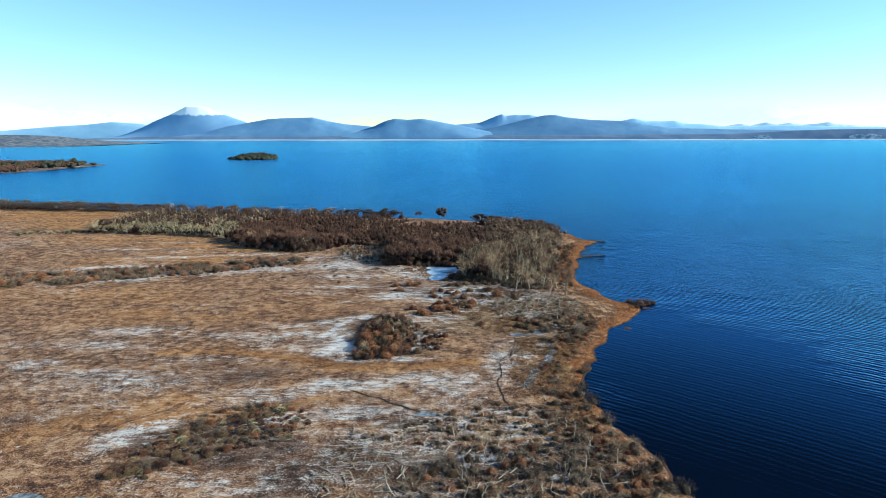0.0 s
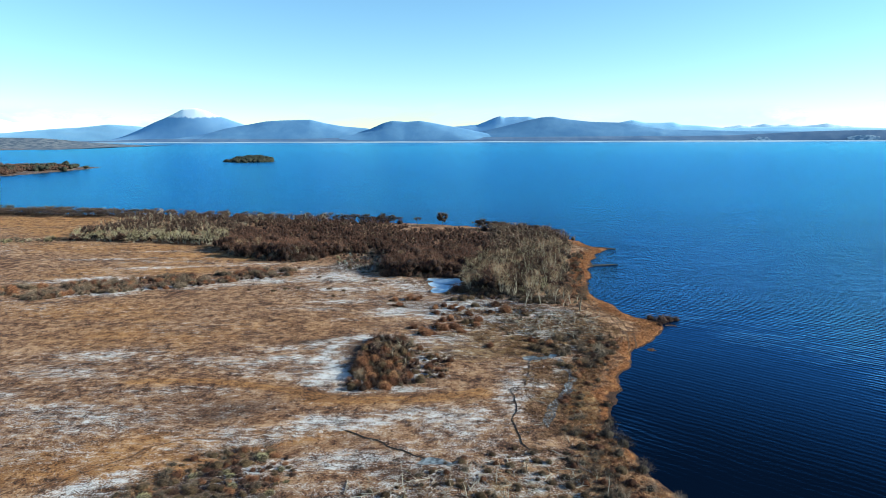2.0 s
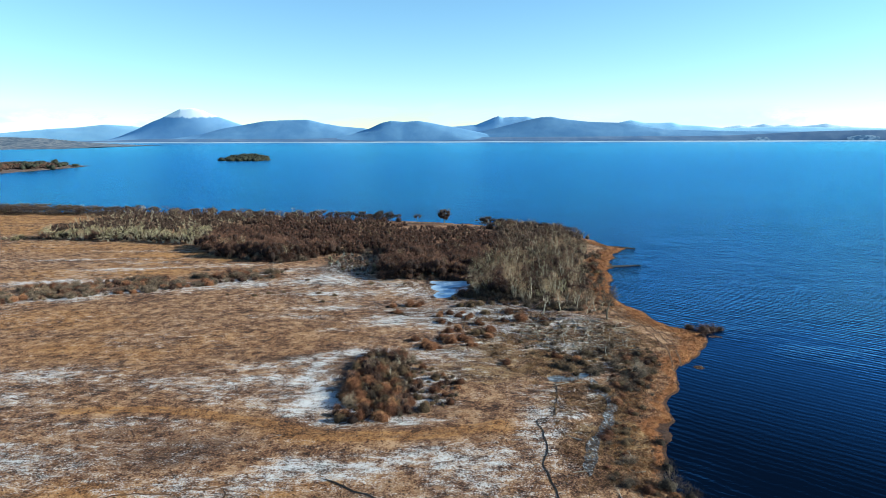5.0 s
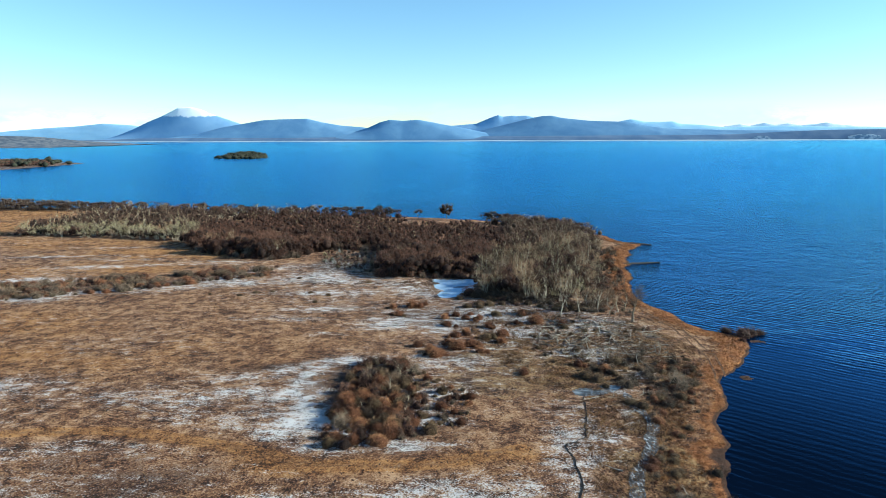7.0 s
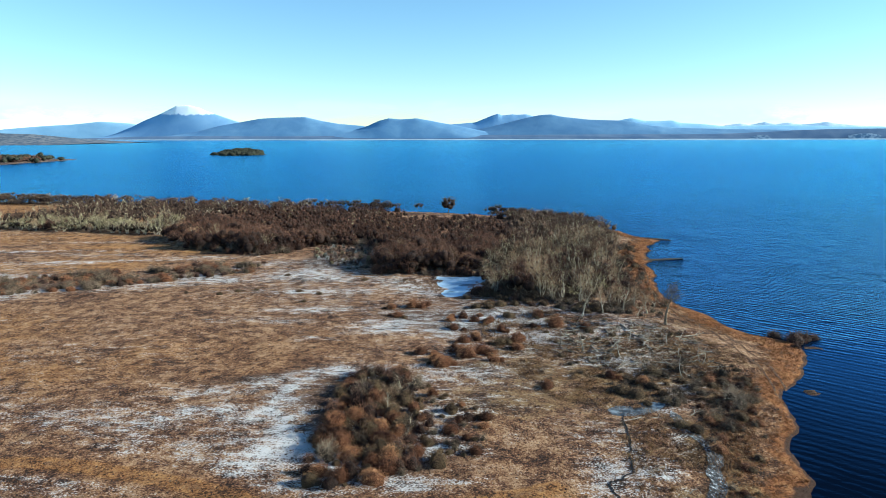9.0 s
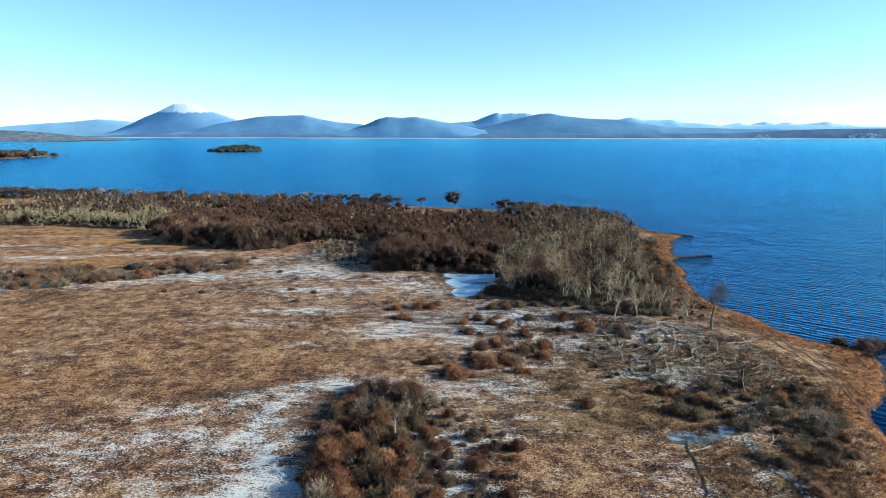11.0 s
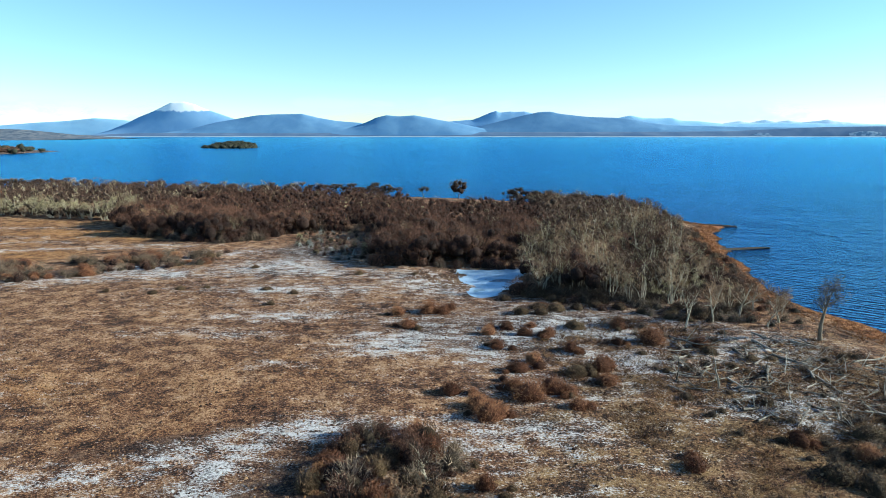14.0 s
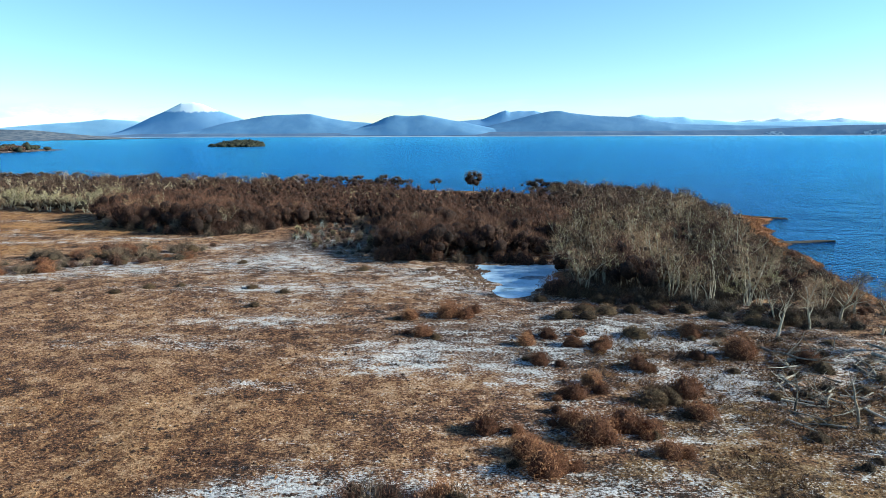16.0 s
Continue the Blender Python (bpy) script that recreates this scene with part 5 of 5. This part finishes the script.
for x, y in scatter([(24, 170), (25, 182), (35, 185), (45, 182), (42, 172), (34, 166)], 2.8):
    k = rng.random()
    bush("olive" if k < 0.45 else "brown" if k < 0.6 else "twiggy", x, y, rng.uniform(0.4, 1.1), rng.uniform(0.7, 1.1), joined=k < 0.3 or k > 0.75)
for x, y in scatter([(16, 190), (16, 214), (38, 204), (46, 185), (36, 172), (20, 174)], 4.2):
    bush("olive" if rng.random() < 0.6 else "twiggy", x, y, rng.uniform(0.4, 0.9), rng.uniform(0.7, 1.0))
for x, y, r in [(59.5, 199, 2.2), (62, 200.5, 2.0), (57.5, 202, 1.6), (64, 201, 1.4), (58, 195.5, 1.0)]:
    ob = bush("brown", x, y, r, 0.8, "dark bare shrub standing in the shallows")
    ob.location.z = max(ob.location.z, -0.3)
for x, y in scatter([(-215, 308), (-180, 315), (-178, 322), (-215, 320)], 3.4):
    bush("twiggy" if rng.random() < 0.6 else "pale", x, y, rng.uniform(0.8, 1.6), rng.uniform(0.7, 1.1))
for a, b in zip(FAR_EDGE[:-1], FAR_EDGE[1:]):
    if not -29 < a[0] < 15:
        p = a + (b - a) * rng.random() + rng.normal(0, 1.5, 2)
        bush("brown", p[0], p[1] - 1.5, rng.uniform(1.6, 2.4), rng.uniform(1.1, 1.5), "dense brown shrub under the shore trees")
FRINGE = curve_through([(-97, 296), (-84, 282), (-62, 271.5), (-52, 275)], 8)
for x, y in FRINGE:
    bush("twiggy" if rng.random() < 0.5 else "brown", x + rng.normal(0, 1), y + rng.normal(0, 1), rng.uniform(0.9, 1.6), 1.2)
for x, y in curve_through([(-21, 249), (-20, 246.5), (-8, 247), (5, 246.5)], 7):
    bush("brown" if rng.random() < 0.85 else "twiggy", x + rng.normal(0, 0.6), y + 1.0 + rng.normal(0, 0.6), rng.uniform(0.9, 1.7), 1.3)
for x, y in curve_through([(-98, 300), (-85, 285), (-63, 275), (-51, 279), (-45, 291), (-27, 288)], 14):
    bush("brown" if rng.random() < 0.55 else "twiggy", x + rng.normal(0, 1), y + rng.normal(0, 1), rng.uniform(1.0, 1.9), 1.3)
for x, y in curve_through([(6, 227.5), (16, 221.5), (28, 216), (36, 219)], 14):
    bush("twiggy" if rng.random() < 0.6 else "olive", x + rng.normal(0, 0.8), y + 1.5 + rng.normal(0, 1.2), rng.uniform(0.9, 1.7), 1.0)
for x, y in curve_through([(6, 227), (16, 220.5), (28, 214.5), (36, 218)], 7):
    bush("olive" if rng.random() < 0.5 else "twiggy" if x > 20 else "brown", x + rng.normal(0, 0.8), y + rng.normal(0, 0.8), rng.uniform(0.8, 1.4), 0.9)



def join_up(name, pairs, label, category, first, second=None):
    """Many small plants or branches, too many to count, as one object."""
    jv, jf, jm, n_j = [], [], [], 0
    for me, at in pairs:
        co = np.empty(len(me.vertices) * 3)
        me.vertices.foreach_get("co", co)
        ids, kinds = np.empty(len(me.loops), np.int32), np.empty(len(me.polygons), np.int32)
        me.loops.foreach_get("vertex_index", ids)
        me.polygons.foreach_get("material_index", kinds)
        jv.append(co.reshape(-1, 3) @ at[:3, :3].T + at[:3, 3])
        jf.append(ids.reshape(-1, 3) + n_j)
        jm.append(kinds)
        n_j += len(me.vertices)
    jm = np.concatenate(jm)
    order = np.argsort(jm, kind="stable")
    me = mesh_from(name, np.concatenate(jv), np.concatenate(jf)[order], first, True, second, int((jm == 0).sum()))
    return tagged(new(name, me), label, category, kind="stuff")


join_up("twiggy_thicket", JOINED["twiggy"], "thicket of low bare grey shrubs", "shrubs", M_SCRUB, M_GREYMASS)
join_up("olive_thicket", JOINED["olive"], "low olive-brown heath shrubs", "shrubs", M_OLIVE, M_OLIVEMASS)


# ---- dead wood ----
def log_meshes(seed, length, radius, branches):
    r = np.random.default_rng(seed)
    V, F = [], []
    pts, rad = limb(r, (-length / 2, 0, radius * 0.8), (1, 0, 0.02), length, radius, 0.075, 6)
    pts[:, 2] = np.maximum(pts[:, 2], radius * 0.5)
    tube(V, F, pts, np.maximum(rad, radius * 0.3), 7)
    out = [mesh_from("fallen_log", np.concatenate(V), np.array(F), M_DEAD, True)]
    for k in range(branches):
        i = r.integers(2, 6)
        way = np.array([0.8, r.choice([-1, 1]) * r.uniform(0.4, 1.0), r.uniform(0.05, 0.6)])
        p, q = limb(r, pts[i], way, length * r.uniform(0.2, 0.45), rad[i] * 0.6, 0.16, 4)
        p[:, 2] = np.maximum(p[:, 2], 0.03)
        V, F = [], []
        tube(V, F, p, np.maximum(q, 0.012), 5)
        out.append(mesh_from("branch", np.concatenate(V), np.array(F), M_DEAD, True))
    return out


def snag_meshes(seed, height):
    r = np.random.default_rng(seed)
    V, F = [], []
    pts, rad = limb(r, (0, 0, -0.2), (r.normal(0, 0.2), r.normal(0, 0.2), 1), height, height * 0.028, 0.14, 6)
    tube(V, F, pts, rad, 6)
    out = [mesh_from("dead_snag", np.concatenate(V), np.array(F), M_DEAD, True)]
    for k in range(4):
        i = r.integers(2, 6)
        p, q = limb(r, pts[i], (r.normal(0, 1), r.normal(0, 1), 0.8), height * 0.3, rad[i] * 0.5, 0.25, 3)
        V, F = [], []
        tube(V, F, p, q, 4)
        out.append(mesh_from("branch", np.concatenate(V), np.array(F), M_DEAD, True))
    return out


LOGS = [log_meshes(400 + k, 2.6 + 0.7 * k, 0.100 + 0.012 * k, 3 + k % 4) for k in range(7)]
SNAGS = [snag_meshes(420 + k, 1.6 + 0.5 * k) for k in range(5)]


DEADFALL = []


def fallen(x, y, turn, size=1.0, by_span=False, joined=False):
    k, girth = int(rng.integers(0, len(LOGS))), 1.0
    if by_span:
        k = min(range(len(LOGS)), key=lambda q: abs(2.6 + 0.7 * q - size))
        size = size / (2.6 + 0.7 * k)
        girth = 1.15
    meshes = LOGS[k]
    at = pose(x, y, float(ground_z(x, y)) + 0.02, rng.uniform(-30, 30), rng.uniform(-3, 3), turn) @ Matrix.Diagonal((size, size * girth, size * girth, 1))
    if joined:
        DEADFALL.extend((me, np.array(at)) for me in meshes)
        return None
    ob = new("fallen_log", meshes[0])
    ob.matrix_world = at
    for me in meshes[1:]:
        part("branch", me, ob)
    return tagged(ob, "bleached fallen tree trunk with bare branches", "log", "fallen trunks")


def snag(x, y, size=1.0):
    meshes = SNAGS[rng.integers(0, len(SNAGS))]
    ob = new("dead_snag", meshes[0])
    ob.matrix_world = pose(x, y, float(ground_z(x, y)), rng.uniform(-8, 8), rng.uniform(-8, 8), rng.uniform(0, 360)) @ Matrix.Scale(size, 4)
    for me in meshes[1:]:
        part("branch", me, ob)
    return tagged(ob, "bleached standing dead trunk", "dead tree", "dead trunks")


FELLED = [(17, 190), (19, 200), (26, 208), (36, 207), (42, 196), (41, 184), (34, 178), (26, 182)]
LYING = [(21.3, 206.8, 23.9, 200.7), (19.6, 199.5, 19.4, 194.7), (27, 201.7, 27, 195.6), (30.7, 205, 31.1, 199.1), (30.7, 199.9, 34.8, 194.8), (28.4, 196.3, 26.2, 189.6), (22.9, 190.6, 25.8, 190.7),
         (21.4, 185.8, 25, 187.9), (35.2, 205.1, 37, 202.1), (38.7, 198.4, 44.4, 199.5), (34.7, 192.5, 37.1, 191.8), (22.2, 196.1, 20, 193.5), (22.3, 203.6, 25.9, 200.7), (27.3, 198, 29.9, 203.9),
         (31.6, 193.1, 33, 198.2), (30.8, 184.9, 32.1, 183.8), (21.5, 188.4, 21.7, 185.2), (10.6, 194, 12.3, 193.2)]
for x0, y0, x1, y1 in LYING:
    span = math.hypot(x1 - x0, y1 - y0)
    fallen((x0 + x1) / 2, (y0 + y1) / 2, math.degrees(math.atan2(y1 - y0, x1 - x0)), span, True)
for x, y in scatter(FELLED, 1.75):
    fallen(x, y, rng.uniform(0, 360), rng.uniform(0.3, 0.75))
for x, y in scatter(FELLED, 6.0):
    snag(x, y, rng.uniform(0.7, 1.2))
for x, y in scatter([(-12, 94), (-8, 116), (10, 123), (26, 126), (36, 100), (26, 88), (4, 88)], 1.8):
    fallen(x, y, rng.uniform(0, 360), rng.uniform(0.2, 0.6), joined=rng.random() < 0.88)
for x, y in scatter([(-8, 96), (-2, 122), (12, 122), (30, 122), (36, 100), (24, 90)], 3.6):
    snag(x, y, rng.uniform(0.5, 1.1))
for x, y in scatter([(20, 126), (20, 168), (36, 172), (30, 150), (28, 126)], 6.0):
    fallen(x, y, rng.uniform(0, 360), rng.uniform(0.3, 0.7))
join_up("dead_branches", DEADFALL, "small bleached dead branches strewn over the moor", "branches", M_DEAD)


# ---- grass ----
def tussocks(name, count, area, label, blades, length, width, material, keep):
    """Tufts of dead grass over the moor."""
    x = rng.uniform(area[0], area[1], count)
    y = area[2] + (area[3] - area[2]) * rng.random(count) ** 1.0
    ok = keep(x, y)
    x, y = x[ok], y[ok]
    n = len(x)
    z = ground_z(x, y)
    size = rng.uniform(0.5, 1.4, n)
    root = np.repeat(np.column_stack([x, y, z]), blades, 0)
    size = np.repeat(size, blades)[:, None]
    d = rng.normal(0, 0.55, (n * blades, 3))
    d[:, 2] = rng.uniform(0.4, 1.0, n * blades)
    root[:, :2] += rng.normal(0, 0.10, (n * blades, 2)) * size
    root[:, 2] -= 0.03
    s = np.cross(d, rng.normal(0, 1, (n * blades, 3)))
    s = s / (np.linalg.norm(s, axis=1, keepdims=True) + 1e-9) * width * size
    v = np.stack([root - s, root + s, root + d * length * size], 1).reshape(-1, 3)
    ob = new(name, mesh_from(name, v, np.arange(n * blades * 3).reshape(-1, 3), material))
    return tagged(ob, label, "grass", kind="stuff")


def on_moor(x, y):
    gi = np.clip(np.searchsorted(XS, x), 0, nx - 1)
    gj = np.clip(np.searchsorted(YS, y), 0, ny - 1)
    d = GD[gj, gi]
    f = frost[gj, gi]
    clear = ~(inside(RUSSET, x, y) | inside(GREY, x, y) | inside(pond_line, x, y))
    return (d > 2.0) & clear & (rng.random(len(x)) > np.clip(f * 0.9, 0, 0.7) * np.where((x > -4) & (y > 150), 0.35, 1.0))


def thin_out(x, y):
    """Fewer tufts far off to the west and the north."""
    far = np.clip((-x - 40) / 90, 0, 1) + np.clip((y - 215) / 90, 0, 1) + np.clip((118 - y) / 60, 0, 1)
    return on_moor(x, y) & (rng.random(len(x)) > 0.92 * np.clip(far, 0, 1))


def on_beach(x, y):
    d = GD[np.clip(np.searchsorted(YS, y), 0, ny - 1), np.clip(np.searchsorted(XS, x), 0, nx - 1)]
    return (d > 0.6) & (d < 7) & ~inside(GREY, x, y)


def hummocks(name, count, area, label, low, high, material, keep):
    """Small rounded tussocks that stand up from the moor."""
    x, y = rng.uniform(area[0], area[1], count), rng.uniform(area[2], area[3], count)
    ok = keep(x, y)
    x, y = x[ok], y[ok]
    n = len(x)
    rad = rng.uniform(low, high, n) * rng.uniform(0.6, 1.0, n)
    ang = rng.uniform(0, 6.28, n)[:, None] + np.arange(5)[None] * 1.2566 + rng.normal(0, 0.25, (n, 5))
    rr = rad[:, None] * rng.uniform(0.7, 1.3, (n, 5))
    px, py = x[:, None] + np.cos(ang) * rr, y[:, None] + np.sin(ang) * rr
    z = ground_z(x, y)
    rim = np.stack([px, py, np.repeat((z - 0.05)[:, None], 5, 1)], -1)
    top = np.stack([x + rng.normal(0, 0.3, n) * rad, y + rng.normal(0, 0.3, n) * rad, z + rad * rng.uniform(0.35, 0.8, n)], -1)
    v = np.concatenate([rim, top[:, None]], 1).reshape(-1, 3)
    k = np.arange(5)
    f = np.stack([k, (k + 1) % 5, np.full(5, 5)], -1)[None] + (np.arange(n) * 6)[:, None, None]
    return tagged(new(name, mesh_from(name, v, f.reshape(-1, 3), material)), label, "grass", kind="stuff")


def pond_rim(x, y):
    lean = np.clip((-x - 4.5) / 6, -0.4, 0.12) - np.clip((-x - 9) / 10, 0, 1) * 0.5 - np.clip((np.abs(y - 238) - 6) / 9, 0, 1) * 0.5
    return (smooth_noise(x, y, 1.6, 131, 3) + lean > 0.50) & (x < 2) & ~inside(RUSSET, x, y)


hummocks("pond_tussocks", 6500, (-23, 2, 222, 250), "dark tussocks standing in the pond's frozen margin", 0.14, 0.40, M_HEATHER, pond_rim)
hummocks("moor_tussocks", 55000, (-110, 48, 95, 262), "small tan tussocks of dead moor grass", 0.09, 0.22, M_MOOR, thin_out)
hummocks("heath_tussocks", 27000, (-110, 44, 92, 262), "small dark tussocks of heather", 0.10, 0.26, M_HEATHER, thin_out)
tussocks("moor_grass", 60000, (-100, 50, 92, 260), "short dead straw-coloured moor grass", 2, 0.22, 0.016, M_MOOR, thin_out)
def in_brush(x, y):
    return on_moor(x, y) & (smooth_noise(x, y, 4.0, 97, 3) > 0.42) & ((y > 132) | (smooth_noise(x, y, 3.0, 99, 2) > 0.60)) & inside([(6, 190), (4, 208), (16, 215), (38, 208), (47, 190), (40, 168), (30, 150), (34, 134), (42, 98), (30, 88), (4, 90), (-14, 100), (-8, 120), (18, 130), (20, 160), (12, 176)], x, y)


tussocks("straw_grass", 36000, (-14, 47, 90, 216), "golden dead straw among the bushes and fallen trunks", 7, 0.48, 0.014, M_STRAW, in_brush)
tussocks("brush_scrub", 30000, (-14, 47, 96, 216), "dark dead brush among the fallen trunks", 7, 0.46, 0.018, M_HEATHER, in_brush)
def under_trees(x, y):
    return inside(GREY, x, y) & (y - 0.9 * x < 232) & (y - 0.9 * x > 199)


# Dark upright twigs added low in the wood to stand for its shade.
tussocks("wood_understory", 15000, (4, 56, 216, 300), "dark twigs added under the grey trees to stand for shade", 9, 1.5, 0.024, M_FLAG, under_trees)
tussocks("shore_reeds", 42000, (26, 64, 112, 320), "flattened orange reed grass along the shore", 5, 0.36, 0.030, M_REED, on_beach)

# ---- gravel bar, far woods ----
def gravel_bar(outline):
    line = curve_through(outline, 5, closed=True)
    bm = bmesh.new()
    foot = [bm.verts.new((x, y, -0.4)) for x, y in line]
    mid = line.mean(0)
    crown = [bm.verts.new((mid[0] + (x - mid[0]) * 0.9, mid[1] + (y - mid[1]) * 0.6, 0.22 + 0.05 * math.sin(2.3 * k))) for k, (x, y) in enumerate(line)]
    for k in range(len(line)):
        j = (k + 1) % len(line)
        bm.faces.new((foot[k], foot[j], crown[j], crown[k]))
    bm.faces.new(crown)
    bmesh.ops.recalc_face_normals(bm, faces=bm.faces)
    me = bpy.data.meshes.new("gravel_bar")
    bm.to_mesh(me)
    bm.free()
    me.materials.append(M_GRAVEL)
    return tagged(new("ground_gravel_bar", me), "narrow dark gravel bar running into the lake", "gravel bar", kind="structure")


gravel_bar([(51, 269.5), (56, 271.3), (60, 272.6), (64, 274), (65.5, 274.6), (63, 275), (58, 273.6), (51, 272)])
gravel_bar([(58, 311), (63, 310), (68, 307.5), (72, 305.5), (70, 308.5), (65, 312.5), (58, 316)])


def canopy(name, spots, label, twig, mass, low, high):
    """Woods far across the water: uneven rounded crowns with twigs over them, as one object."""
    ctr, half = [], []
    for x, y in spots:
        size = rng.uniform(low, high)
        z = float(ground_z(x, y))
        for k in range(3):
            dx, dy = rng.normal(0, 0.45, 2) * size
            hh = size * rng.uniform(0.5, 0.85)
            ctr.append((x + dx, y + dy, z + size * rng.uniform(0.25, 0.75)))
            half.append((hh, hh * rng.uniform(0.8, 1.2), hh * rng.uniform(0.55, 0.95)))
    twigs_c, mass_c = lobes(np.random.default_rng(77), np.array(ctr), np.array(half), len(ctr) * 34, 0.09, 0.9, 0.85, HEART, 0.4, 0.92)
    return tagged(new(name, crown_mesh(twigs_c, mass_c, twig, mass)), label, "woodland", kind="stuff")


canopy("island_woodland", scatter(ISLAND, 5.0), "dense dark green woodland covering the small island", M_ISLE, M_ISLEMASS, 5.0, 8.5)
HEADW = [(-574, 800), (-570, 860), (-568, 905), (-566, 950), (-606, 1005), (-666, 1025), (-860, 1045), (-860, 800)]
spots = [q for q in scatter(HEADW, 6.5) if smooth_noise(q[:1], q[1:], 40.0, 31, 3)[0] > 0.43]
canopy("headland_woodland", spots, "brown scrub and bare trees on the next headland", M_BROWN, M_BROWNMASS, 2.0, 4.2)
spots = [q for q in scatter([(-572, 850), (-566, 960), (-640, 1020), (-680, 880)], 16.0) if rng.random() < 0.75]
canopy("headland_trees", spots, "scattered dark evergreen trees on the next headland", M_ISLE, M_ISLEMASS, 4.5, 6.5)
